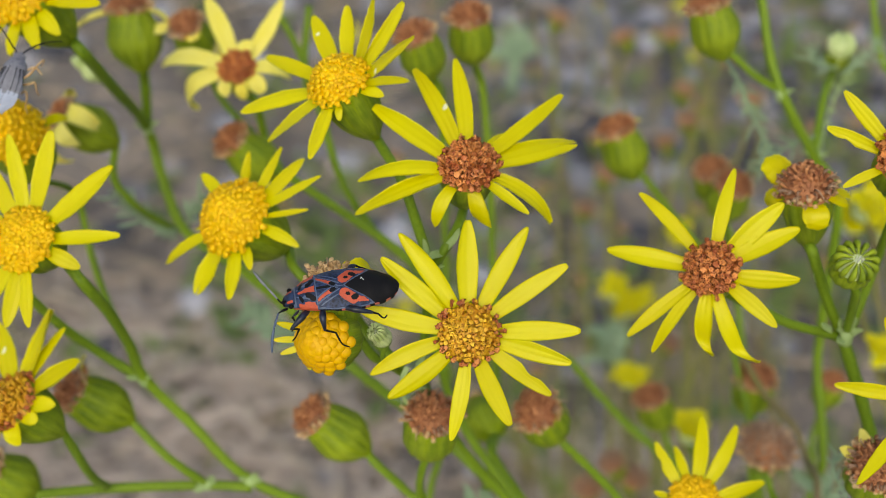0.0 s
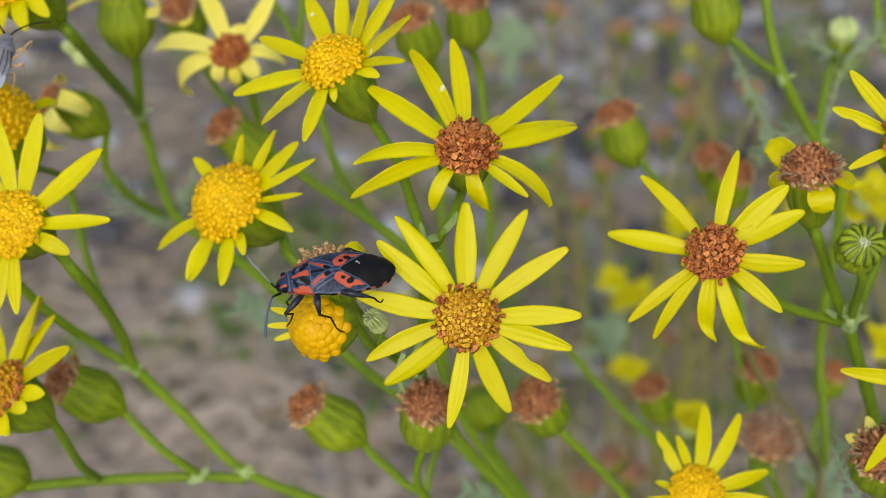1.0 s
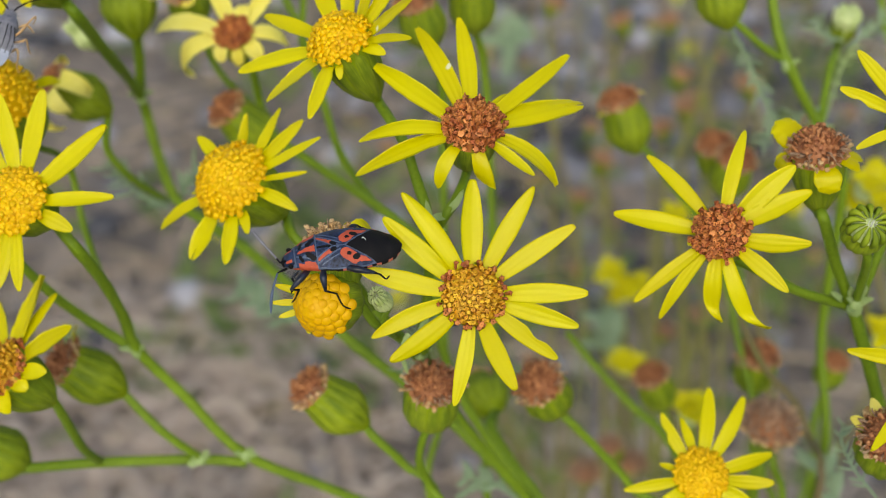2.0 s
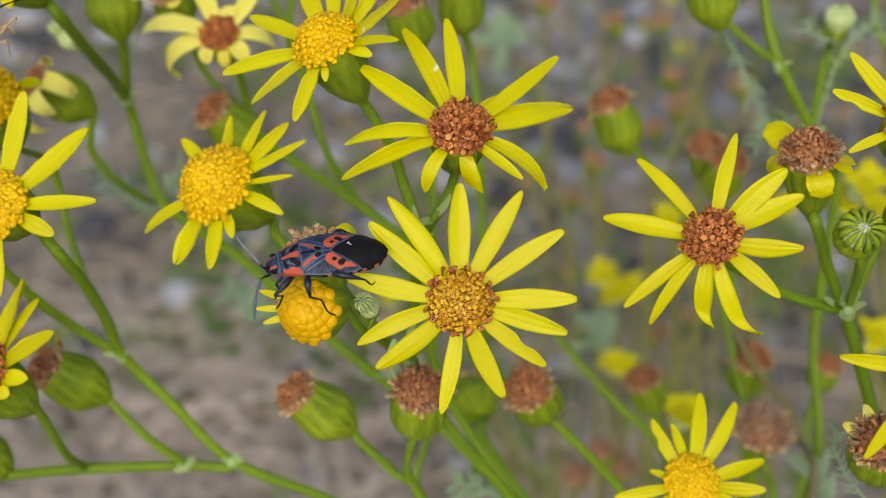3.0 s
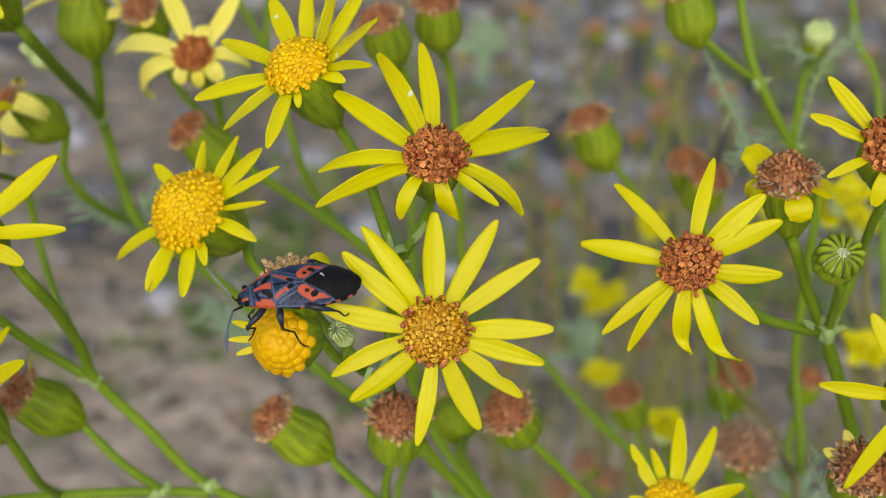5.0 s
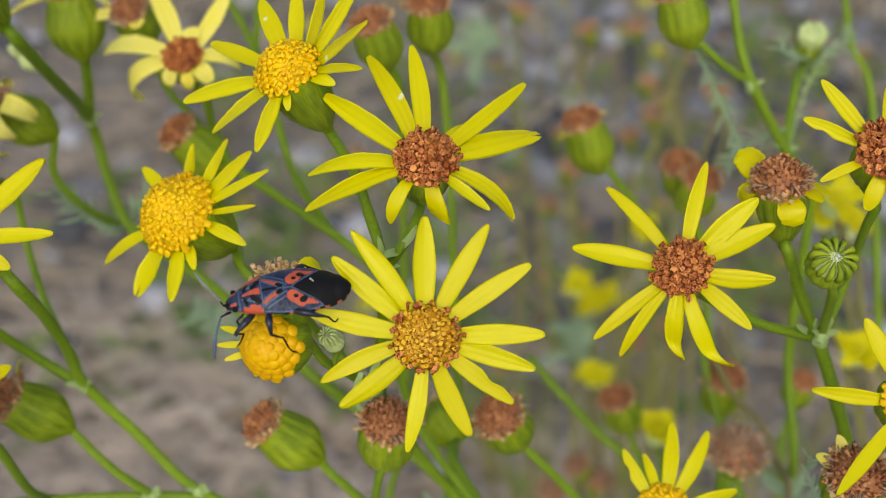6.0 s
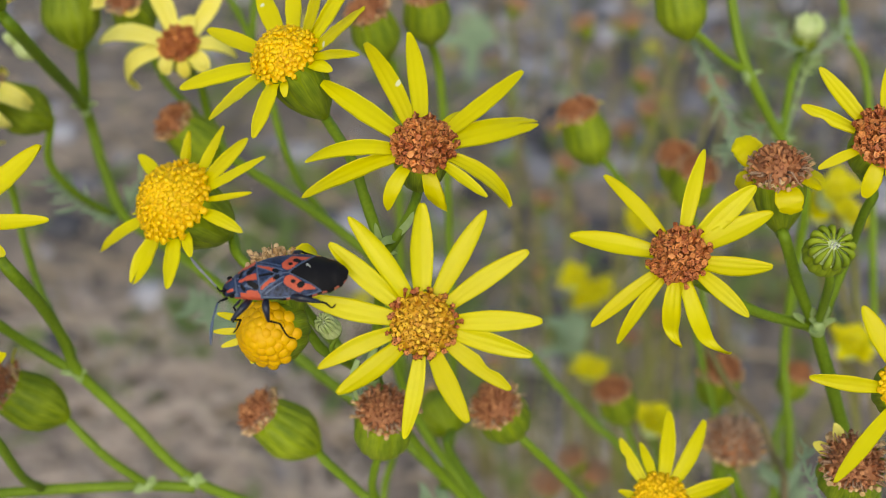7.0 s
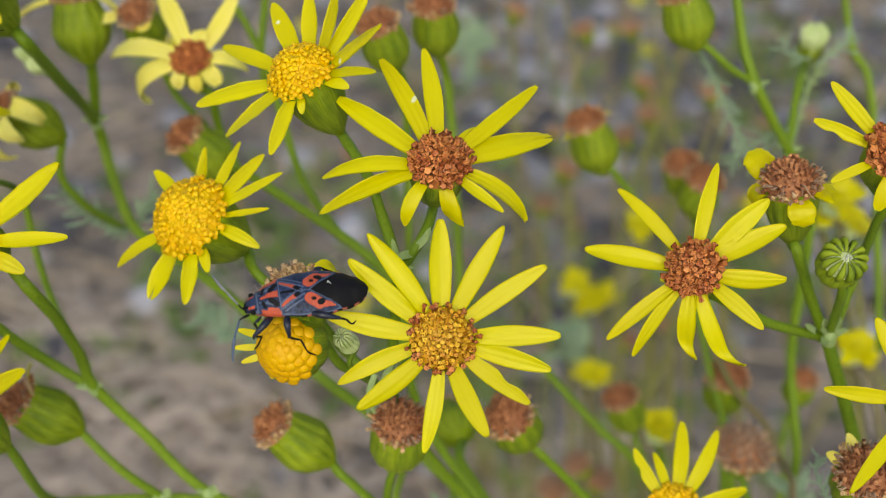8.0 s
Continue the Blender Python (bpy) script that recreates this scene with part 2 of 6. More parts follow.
def ray_mesh(azimuth, length, lift, end, width, r0, seed, odd="", sway=None, thick=0.10):
    """A strap-shaped ray: grooved, rounded at the tip, bent from one rise angle to another, and sideways by sway (a share of its length)."""
    rng = random.Random(seed)
    a = radians(azimuth)
    out, side = Vector((math.cos(a), math.sin(a), 0)), Vector((-math.sin(a), math.cos(a), 0))
    n, k = 17, 11
    p = out * r0
    twist0, twist1 = radians(rng.uniform(-8, 8)), radians(rng.uniform(-20, 20))
    drift, hollow = rng.uniform(-0.05, 0.05), rng.uniform(-0.10, 0.14)
    sway = (drift if sway is None else sway) * length
    line = [(p.copy(), lift)]
    for i in range(64):
        e = radians(lift + (end - lift) * (i + 0.5) / 64)
        if odd == "hook" and i > 44:
            e += radians(150) * ((i - 44) / 20) ** 1.3
        p = p + (out * math.cos(e) + Vector((0, 0, math.sin(e)))) * (length / 64)
        line.append((p.copy(), math.degrees(e)))
    top, under_side, uv = [], [], []
    wave = [rng.uniform(-0.03, 0.03) for _ in range(n)]
    blunt, groove = rng.uniform(0.78, 0.9), rng.uniform(0.004, 0.02)
    for i in range(n):
        s0 = 1 - (1 - i / (n - 1)) ** 1.25
        for j in range(k):
            v = -1 + 2 * j / (k - 1)
            s = s0
            if odd == "split":
                s = s0 * (1 - 0.24 * max(0, 1 - abs(v + 0.2) * 2.4) ** 0.8 * s0 ** 3)
            x = s * 64
            lo = min(int(x), 63)
            q = line[lo][0].lerp(line[lo + 1][0], x - lo)
            e = radians(line[lo][1])
            up = Vector((0, 0, 1)) * math.cos(e) - out * math.sin(e)
            rise = min(1.0, s0 / 0.52)
            w = width * 0.565 * (0.66 + 0.34 * math.sin(rise * math.pi / 2) ** 1.1)
            if s0 > 0.40:
                w *= max(0.0, 1 - ((s0 - 0.40) / 0.60) ** 1.9) ** 0.68 * blunt + 1 - blunt
            if odd == "bite":
                gap = max(0, 1 - abs(s0 - 0.62) / 0.16) if v > 0 else 0
                w *= 1 - 0.55 * gap
            if odd == "curl" and s0 > 0.8:
                w *= 1.25
            if odd == "strap":
                w = width * (0.34 + 0.36 * s0)
            tw = twist0 + (twist1 - twist0) * s0 + (0.75 * s0 if odd == "strap" else 0)
            across = side * math.cos(tw) + up * math.sin(tw)
            normal = up * math.cos(tw) - side * math.sin(tw)
            fold = width * (hollow * v * v - groove * math.cos(3 * math.pi * v) + wave[i] * v)
            q = q + across * (w * v) + normal * fold + side * (sway * s0 * s0 + (0.16 * length * max(0, (s0 - 0.7) / 0.3) ** 2 if odd == "hook" else 0))
            top.append(q)
            under_side.append(q - normal * (thick * (1 - 0.75 * v * v) + 0.01))
            uv.append((s0, (v + 1) / 2))
    verts = [tuple(q) for q in top + under_side]
    off = n * k
    faces = [(a0, d0, c0, b0) for a0, b0, c0, d0 in grid_faces(n, k)]
    faces += grid_faces(n, k, False, off)
    rim = [j for j in range(k)] + [i * k + k - 1 for i in range(1, n)] + [(n - 1) * k + j for j in range(k - 2, -1, -1)] + [i * k for i in range(n - 2, 0, -1)]
    for i, b in enumerate(rim):
        c = rim[(i + 1) % len(rim)]
        faces.append((b, b + off, c + off, c))
    return verts, faces, uv + uv


def florets(kind, radius, dome, rng, inner, outer):
    """Disc florets set in a spiral on a dome: five-sided tubes that open in five lobes, or dry bent ones."""
    verts, faces = [], []
    dry = kind == "dry"
    count = {"dry": 96, "fresh": 260 if radius > 3.3 else 190, "mixed": 150, "brown": 150}.get(kind, 90)
    fine = (0.78 if radius > 3.3 else 0.86) if kind == "fresh" else 0.82 if kind == "mixed" else 1
    for i in range(count):
        q = math.sqrt((i + 0.5) / count)
        a = i * 2.39996 + rng.uniform(-0.1, 0.1)
        ragged = q + 0.05 * math.sin(a * 3 + 1.3) + 0.05 * math.sin(a * 7 + i)
        if not inner <= ragged < outer:
            continue
        r = q * radius * (1 if kind == "fresh" else rng.uniform(0.88, 1.0) if kind == "brown" else rng.uniform(0.95, 1.05))
        base = Vector((r * math.cos(a), r * math.sin(a), dome * (1 - q ** (3 if dry else 2))))
        lean = (0.95 if dry else 0.6) * q * min(1.5, 0.4 + dome / radius)
        d = Vector((math.cos(a) * lean, math.sin(a) * lean, 1)).normalized()
        if not dry:
            d = (d + Vector((rng.uniform(-1, 1), rng.uniform(-1, 1), 0)) * (0.1 if kind == "fresh" else 0.36 if kind == "brown" else 0.24)).normalized()
        if dry:
            d = (d + Vector((rng.uniform(-1, 1), rng.uniform(-1, 1), 0)) * 0.28).normalized()
        size = radius / 2.7 * fine
        tall = size * (rng.uniform(0.38, 0.95) if dry else rng.uniform(0.55, 1.3) if kind == "brown" else rng.uniform(0.42, 0.78) if kind == "fresh" else rng.uniform(0.45, 1.1))
        fat = size * (rng.uniform(0.14, 0.23) if dry else rng.uniform(0.17, 0.28) if kind == "brown" else rng.uniform(0.2, 0.28) if kind == "fresh" else rng.uniform(0.17, 0.25))
        x = d.orthogonal().normalized()
        x = (x * math.cos(a * 3) + d.cross(x) * math.sin(a * 3)).normalized()
        y = d.cross(x)
        bend = Vector((rng.uniform(-1, 1), rng.uniform(-1, 1), 0)) * (0.25 if dry else 0.06)
        start = len(verts)
        open_ = 1.0 if not dry else rng.uniform(0.3, 1.0)
        rings = [(-0.4, 0.8), (tall * 0.55, 0.85), (tall * 0.85, 1.15), (tall, (1.45 if kind in ("mixed", "brown") else 1.2) * open_ + 0.25)]
        for h, f in rings:
            c = base + d * h + bend * (h / tall) ** 2 if h > 0 else base + d * h
            for k in range(10):
                w = f * (1.0 if k % 2 else (1.0 if h < tall * 0.9 else 0.6 if kind == "mixed" else 0.72)) * (1 if h < tall * 0.9 else rng.uniform(0.75, 1.25))
                lift = 0.0 if h < tall * 0.9 or k % 2 == 0 else -0.12 * tall
                b = 2 * math.pi * k / 10
                verts.append(tuple(c + (x * math.cos(b) + y * math.sin(b)) * fat * w + d * lift))
        faces += grid_faces(4, 10, True, start)
        verts.append(tuple(base + d * (tall * (0.98 if kind == "fresh" else 0.6)) + bend * 0.5))
        tip = len(verts) - 1
        faces += [(start + 30 + k, start + 30 + (k + 1) % 10, tip) for k in range(10)]
        if not dry and rng.random() < 0.6:
            s = len(verts)
            for h in (0.5, 1.22):
                for k in range(4):
                    b = math.pi / 2 * k
                    verts.append(tuple(base + d * tall * h + (x * math.cos(b) + y * math.sin(b)) * fat * 0.4 + bend))
            faces += grid_faces(2, 4, True, s) + [(s + 4, s + 5, s + 6, s + 7)]
    return verts, faces


def cup_profile(h, r, top):
    """Heights and radii of the green cup from its rim down to the stem: a funnel, or swollen where r is wider than the rim."""
    if r <= top * 1.06:
        return [(0.0, top * 0.94), (-0.12 * h, top * 0.96), (-0.36 * h, r * 0.93), (-0.60 * h, r * 0.82), (-0.82 * h, r * 0.62), (-0.98 * h, r * 0.42), (-1.12 * h, r * 0.22)]
    return [(0.0, top * 0.92), (-0.12 * h, top * 1.0), (-0.36 * h, (top + r) * 0.52), (-0.57 * h, r), (-0.80 * h, r * 0.87), (-1.01 * h, r * 0.56), (-1.17 * h, r * 0.25)]


BRACTS = {}


def bract_mesh(h, r, top):
    """One pointed bract that hugs the cup."""
    key = (h, r, top)
    if key in BRACTS:
        return BRACTS[key]
    profile = cup_profile(h, r, top)
    prof = [(0.10 * h, top * 0.99)] + profile[:6]
    verts, uv = [], []
    for i, (z, q) in enumerate(prof):
        wide = (0.05, 0.15, 0.2, 0.225, 0.23, 0.2, 0.15)[i]
        for j in range(5):
            v = -1 + j / 2
            a = wide * v
            out = q * (1.005 + 0.055 * (1 - v * v))
            verts.append((out * math.cos(a), out * math.sin(a), z))
            uv.append((i / 6, j / 4))
    me = bpy.data.meshes.new("bract")
    me.from_pydata([(x * MM, y * MM, z * MM) for x, y, z in verts], [], [f[::-1] for f in grid_faces(7, 5)])
    layer = me.uv_layers.new(name="UVMap")
    for loop in me.loops:
        layer.data[loop.index].uv = uv[loop.vertex_index]
    me.materials.append(PALE if top < 1.5 else BRACT)
    me.polygons.foreach_set("use_smooth", [True] * len(me.polygons))
    BRACTS[key] = me
    return me


BRACTLET = []


def bractlet_mesh():
    """One small pointed bract at the foot of a cup, spreading outwards."""
    if not BRACTLET:
        verts, uv = [], []
        for i in range(5):
            t = i / 4
            w = 0.34 * math.sin(math.pi * (0.25 + 0.72 * t))
            for j in range(3):
                v = j - 1
                verts.append(((1.15 + 0.95 * math.sin(t * 1.4) - 0.08 * abs(v)) * MM, v * w * MM * (1.4 - t * 0.4), (-0.45 + 2.0 * t) * MM))
                uv.append((t, j / 2))
        me = bpy.data.meshes.new("bractlet")
        me.from_pydata(verts, [], [f[::-1] for f in grid_faces(5, 3)])
        layer = me.uv_layers.new(name="UVMap")
        for loop in me.loops:
            layer.data[loop.index].uv = uv[loop.vertex_index]
        me.materials.append(BRACT)
        me.polygons.foreach_set("use_smooth", [True] * len(me.polygons))
        BRACTLET.append(me)
    return BRACTLET[0]


def ball_mesh(name, mat, flat=1.0, around=8, rows=6):
    """A small lumpy bead of radius one millimetre."""
    bm = bmesh.new()
    bmesh.ops.create_uvsphere(bm, u_segments=around, v_segments=rows, radius=MM)
    for v in bm.verts:
        v.co.z *= flat
    me = bpy.data.meshes.new(name)
    bm.to_mesh(me)
    bm.free()
    me.polygons.foreach_set("use_smooth", [True] * len(me.polygons))
    me.materials.append(mat)
    return me


FLORET_BUD = None


def flower_head(parent, at, facing, radius, dome, kind, cup, rays, label):
    """A ragwort head: green cup with its bracts, disc of florets, and rays given as (azimuth, length, rise at the foot, rise at
    the tip, width)."""
    global FLORET_BUD
    rng = random.Random(int(abs(at[0]) * 31 + abs(at[1]) * 17 + at[2] * 7))
    h, r = cup
    prof = cup_profile(h, r, radius)
    verts, uv = [], []
    rows = [(dome * (1 - (k / 4) ** (3 if kind == "dry" else 2)) + ({"fresh": 0.155 * radius, "buds": 0.36}.get(kind, -0.05)), radius * k / 4 + 0.02) for k in range(5)] + prof[1:]
    for z, q in rows:
        for k in range(26):
            a = 2 * math.pi * k / 26
            verts.append((q * math.cos(a), q * math.sin(a), z))
            uv.append((z / h, k / 26))
    faces = [f[::-1] for f in grid_faces(len(rows), 26, True)]
    slots = [1 if i < 4 * 26 else 0 for i in range(len(faces))]
    bed = {"fresh": PETAL if radius < 1.4 else GOLD, "buds": BUDGOLD, "mixed": ORANGE, "brown": RUST, "dry": DRY, "closed": PALE}[kind]
    m = under(parent, frame_of(at, facing))
    ob = build("flower_head", verts, faces, [PALE if kind == "closed" and "pale" in label else GREEN, bed], parent, label, m, slots=slots, uv=uv)
    me = bract_mesh(h, r, radius)
    for k in range(13):
        hang("bract", me, ob, "", pose(0, 0, 0, 0, 0, k * 360 / 13 + rng.uniform(-3, 3)))
    if h > 4:
        for k in range(6):
            hang("bractlet", bractlet_mesh(), ob, "", pose(0, 0, -0.9 * h * MM, 0, 0, k * 60 + rng.uniform(-18, 18)) @ Matrix.Diagonal((r * 0.36, r * 0.36, rng.uniform(0.7, 1.1), 1)))
    if kind == "mixed":
        build("disc", *florets(kind, radius, dome, rng, 0, 0.86), ORANGE, ob, "open orange-yellow florets")
        build("disc_rim", *florets(kind, radius * 1.03, dome * 0.8, rng, 0.86, 2), RUST, ob, "withered red-brown florets")
    elif kind == "buds":
        FLORET_BUD = FLORET_BUD or ball_mesh("floret", BUDGOLD, 1.0, 12, 8)
        for i in range(58):
            q = math.sqrt((i + 0.5) / 58)
            a = i * 2.39996
            lean = q * 1.25
            place = Vector((q * radius * math.cos(a), q * radius * math.sin(a), dome * (1 - q * q) + 0.06))
            turn = Vector((math.cos(a) * lean, math.sin(a) * lean, 1)).to_track_quat("Z", "Y").to_matrix().to_4x4()
            size = rng.uniform(0.50, 0.56)
            hang("floret", FLORET_BUD, ob, "", Matrix.Translation(place * MM) @ turn @ Matrix.Diagonal((size, size, size * 0.62, 1)))
    elif kind == "closed":
        for k in range(13):
            a = 2 * math.pi * k / 13
            foot = Vector((math.cos(a), math.sin(a), 0)) * radius
            tall = rng.uniform(1.5, 2.3) if "pale" in label else 1
            path = [foot + Vector((0, 0, -0.3)), foot * 1.06 + Vector((0, 0, radius * 0.35 * tall)), foot * 0.8 + Vector((0, 0, radius * 0.62 * tall)), foot * 0.3 + Vector((0, 0, radius * 0.6 * tall))]
            v, f, _ = tube(curve_through(path, 3), [radius * w for w in (0.15, 0.17, 0.19, 0.2, 0.19, 0.17, 0.14, 0.11, 0.08, 0.04)], 6)
            build("bract_tip", v, f, PALE if "pale" in label else BRACT, ob)
        v, f = [], []
        woolly = "woolly" in label
        for k in range(150 if woolly else 16):
            a = rng.uniform(0, 6.28)
            q = rng.uniform(0, 1.0 if woolly else 0.22) * radius
            one, two, _ = tube([(q * math.cos(a), q * math.sin(a), radius * 0.3), (q * 1.3 * math.cos(a), q * 1.3 * math.sin(a), radius * (rng.uniform(0.8, 1.3) - 0.35 * (q / radius) ** 2 if woolly else rng.uniform(0.65, 0.8)))], [0.26, 0.2] if woolly else [0.07, 0.03], 5)
            f += [tuple(i + len(v) for i in face) for face in two]
            v += one
        build("tuft", v, f, PALE if woolly else WOOL, ob, "pale woolly tuft" if woolly else "white tuft")
    else:
        mat = FLUFF if "fluffy" in label else TAN if "tan flower" in label else {"fresh": GOLD, "brown": RUST, "dry": DRY}[kind]
        build("disc", *florets(kind, radius, dome, rng, 0, 2), PETAL if radius < 1.4 else mat, ob)
        if kind == "dry":
            build("withered_rim", *florets(kind, radius * 1.10, dome * 0.74, rng, 0.86, 2), TAN, ob, "pale dry floret tips")
            v, f = [], []
            for k in range(60):
                a, q = rng.uniform(0, 6.28), radius * rng.uniform(0.9, 1.02)
                out = Vector((math.cos(a), math.sin(a), 0))
                z = dome * rng.uniform(0.0, 0.7)
                size = radius * rng.uniform(0.10, 0.28)
                path = [out * q * 0.8 + Vector((0, 0, z - 0.2)), out * (q + size * 0.5) + Vector((0, 0, z + size * 0.2)), out * (q + size) + Vector((rng.uniform(-0.3, 0.3), rng.uniform(-0.3, 0.3), z + size * rng.uniform(-0.9, 0.8)))]
                one, two, _ = tube(path, [0.13, 0.10, 0.05], 4)
                f += [tuple(i + len(v) for i in face) for face in two]
                v += one
            build("fringe", v, f, FLUFF, ob, "ragged dry fringe")
    faded = "pale" in label or "fading" in label
    for i, (azimuth, length, lift, end, width, *odd) in enumerate(rays):
        if radius < 1.4:
            if rng.random() < 0.1:
                continue
            azimuth, length, lift, width = azimuth + rng.uniform(-14, 14), length * rng.uniform(0.75, 1.5), lift + rng.uniform(-40, 15), width * rng.uniform(1.1, 1.7)
        v, f, uv = ray_mesh(azimuth, length, lift, end, width, radius * 0.86, rng.random(), *odd)
        build("ray_petal", v, f, PALE_PETAL if faded else PETAL, ob, "", uv=uv)
    return ob


# ---- ground ----
def ground_sheet():
    """One sheet of soil, fine under the plants and coarse out to the horizon."""
    near = [-1.6 + 3.2 * i / 128 for i in range(129)]
    far = [2.2, 3.5, 6, 12, 30, 90, 300, 900, 2500]
    line = [-v for v in reversed(far)] + near + far
    verts = []
    for x in line:
        for y in line:
            y += 0.9
            fade = 1 if max(abs(x), abs(y - 0.9)) < 7 else 0
            z = (noise.noise((x * 9, y * 9, 0)) * 0.012 + noise.noise((x * 2, y * 2, 3)) * 0.03) * fade - 0.02
            verts.append((x * 1000, y * 1000, z * 1000))
    ob = build("ground", verts, [f[::-1] for f in grid_faces(len(line), len(line))], SOIL)
    return tagged(ob, "dry greyish-brown soil with litter and dry grass", "ground", kind="structure")


ground_sheet()

# ---- plants ----

# the mid plant
mid_plant = plant((2, 89, 0), PLANT_LABELS['mid'])
flower_head(mid_plant, (1.56, 74.88, 510.87), (0.0, -0.684, 0.729), 2.65, 1.00, 'mixed', (5.2, 2.6), [(91.5, 7.63, 12, 4, 1.78, '', -0.023), (62.0, 8.36, 12, 3, 1.54, '', -0.035), (36.3, 8.22, 12, 4, 1.49, '', -0.05), (1.9, 7.51, 12, 5, 1.58, '', -0.031), (343.6, 7.06, 10, 5, 1.49, '', -0.009), (321.8, 6.69, 8, 5, 1.35, 'bite', 0.017), (290.4, 6.6, 12, 11, 1.53, '', 0.078), (263.9, 7.33, 5, -20, 1.3, '', -0.078), (223.7, 6.72, 8, 6, 1.58, '', -0.099), (196.9, 7.05, 8, -10, 1.41, '', 0.13), (169.5, 7.63, 5, 1, 1.63, '', -0.038), (141.3, 7.84, 10, 4, 1.63, '', -0.038), (120.6, 8.37, 10, 2, 1.55, '', 0.088)],
            'yellow ragwort flower with open rays and an orange-brown disc')
flower_head(mid_plant, (1.56, 89.36, 518.01), (0.05, -0.339, 0.94), 2.50, 2.30, 'brown', (5.4, 2.5), [(112.5, 10.13, 16, -7, 1.6, '', 0.053), (92.3, 9.87, 18, 0, 1.54, '', 0.077), (40.2, 10.67, 6, -5, 1.51, '', 0.078), (23.0, 9.82, -1, -22, 2.3, 'split', 0.018), (142.7, 9.43, 5, -4, 1.92, '', -0.015), (181.7, 8.74, 20, -45, 1.56, '', 0.002), (196.7, 9.4, -5, -34, 1.76, '', 0.014), (234.6, 4.88, 9, -86, 1.24, '', 0.071), (283.0, 3.55, -20, -70, 1.6, 'strap', 0.12), (319.7, 4.99, 3, -36, 1.07, '', 0.136), (341.5, 8.49, 0, -72, 1.54, '', -0.014), (54.0, 3.58, 11, -26, 0.65, '', -0.039)],
            'yellow ragwort flower with open rays and a red-brown disc')
flower_head(mid_plant, (-10.48, 96.78, 522.65), (-0.362, -0.208, 0.909), 2.90, 2.40, 'fresh', (7.0, 2.8), [(106.2, 6.97, 25, 8, 1.67, '', 0.02), (77.5, 6.09, 29, 21, 1.51, '', 0.044), (50.6, 6.71, 28, 37, 1.7, '', 0.071), (30.8, 7.49, 26, 27, 1.7, '', 0.035), (5.1, 6.61, 24, 20, 1.7, '', 0.013), (342.9, 5.15, 13, -8, 1.17, '', -0.032), (327.9, 2.66, 12, -39, 1.11, '', 0.045), (268.2, 1.71, -2, -53, 0.72, '', -0.066), (243.8, 5.54, -12, -26, 1.7, '', -0.072), (206.4, 6.44, -1, -17, 1.7, '', -0.02), (179.1, 8.49, 9, -9, 1.7, '', -0.02), (144.9, 8.09, 13, -4, 1.41, '', -0.051), (168.5, 1.74, 0, 1, 0.36, '', -0.003)],
            'yellow ragwort flower with open rays and a golden disc')
flower_head(mid_plant, (-21.60, 93.66, 508.82), (-0.46, -0.41, 0.788), 3.75, 3.00, 'fresh', (7.4, 3.6), [(125.7, 4.44, 10, 1, 1.24, '', 0.075), (77.0, 3.94, 15, 7, 1.35, '', 0.012), (45.3, 5.44, 14, 13, 1.31, '', 0.022), (27.1, 6.34, 11, 6, 1.54, '', 0.016), (12.4, 7.3, 6, 3, 1.0, '', 0.001), (353.3, 5.18, 3, -9, 0.59, '', 0.068), (333.6, 4.74, -1, -37, 1.17, '', -0.082), (288.8, 2.67, -6, -16, 1.08, '', -0.079), (267.7, 5.25, -1, -4, 1.85, '', -0.063), (234.9, 5.49, 0, -14, 2.11, 'split', -0.022), (195.0, 7.08, 11, -28, 1.28, '', 0.006), (181.3, 1.96, 9, 0, 0.5, '', -0.023)],
            'yellow ragwort flower with open rays and a broad golden disc')
flower_head(mid_plant, (-11.28, 75.89, 508.96), (-0.421, -0.755, 0.503), 2.80, 2.40, 'buds', (4.4, 2.9), [(158.8, 2.46, 35, 30, 0.6), (180.6, 2.58, 30, 25, 0.55), (197.2, 2.14, 30, 25, 0.55), (237.2, 0.8, 20, 10, 0.65)],
            'half-open flower head of round yellow florets')
flower_head(mid_plant, (-10.67, 79.23, 512.63), (0.050, -0.023, 0.998), 2.30, 1.00, 'dry', (5.0, 2.6), [(35, 3.1, 85, -90, 1.7), (60, 2, 60, -60, 1)],
            'withered tan flower head with curled rays')
flower_head(mid_plant, (-15.54, 91.15, 482.03), (-0.723, 0.054, 0.689), 2.40, 1.80, 'dry', (6.6, 3.0), [],
            'withered brown flower head in a green cup')
flower_head(mid_plant, (-2.21, 83.85, 490.13), (0.081, -0.058, 0.995), 2.60, 1.80, 'dry', (5.4, 2.8), [],
            'withered brown flower head in a green cup')
flower_head(mid_plant, (9.72, 93.75, 480.15), (-0.398, -0.150, 0.905), 2.60, 1.90, 'dry', (5.0, 2.8), [],
            'withered brown flower head in a green cup')
flower_head(mid_plant, (-27.99, 125.43, 496.12), (-0.642, -0.039, 0.766), 2.40, 1.70, 'dry', (6.4, 3.0), [],
            'withered brown flower head in a green cup')
flower_head(mid_plant, (-6.83, 79.43, 506.45), (-0.32, -0.40, 0.86), 0.74, 0.40, 'closed', (1.8, 0.95), [],
            'small pale green bud')
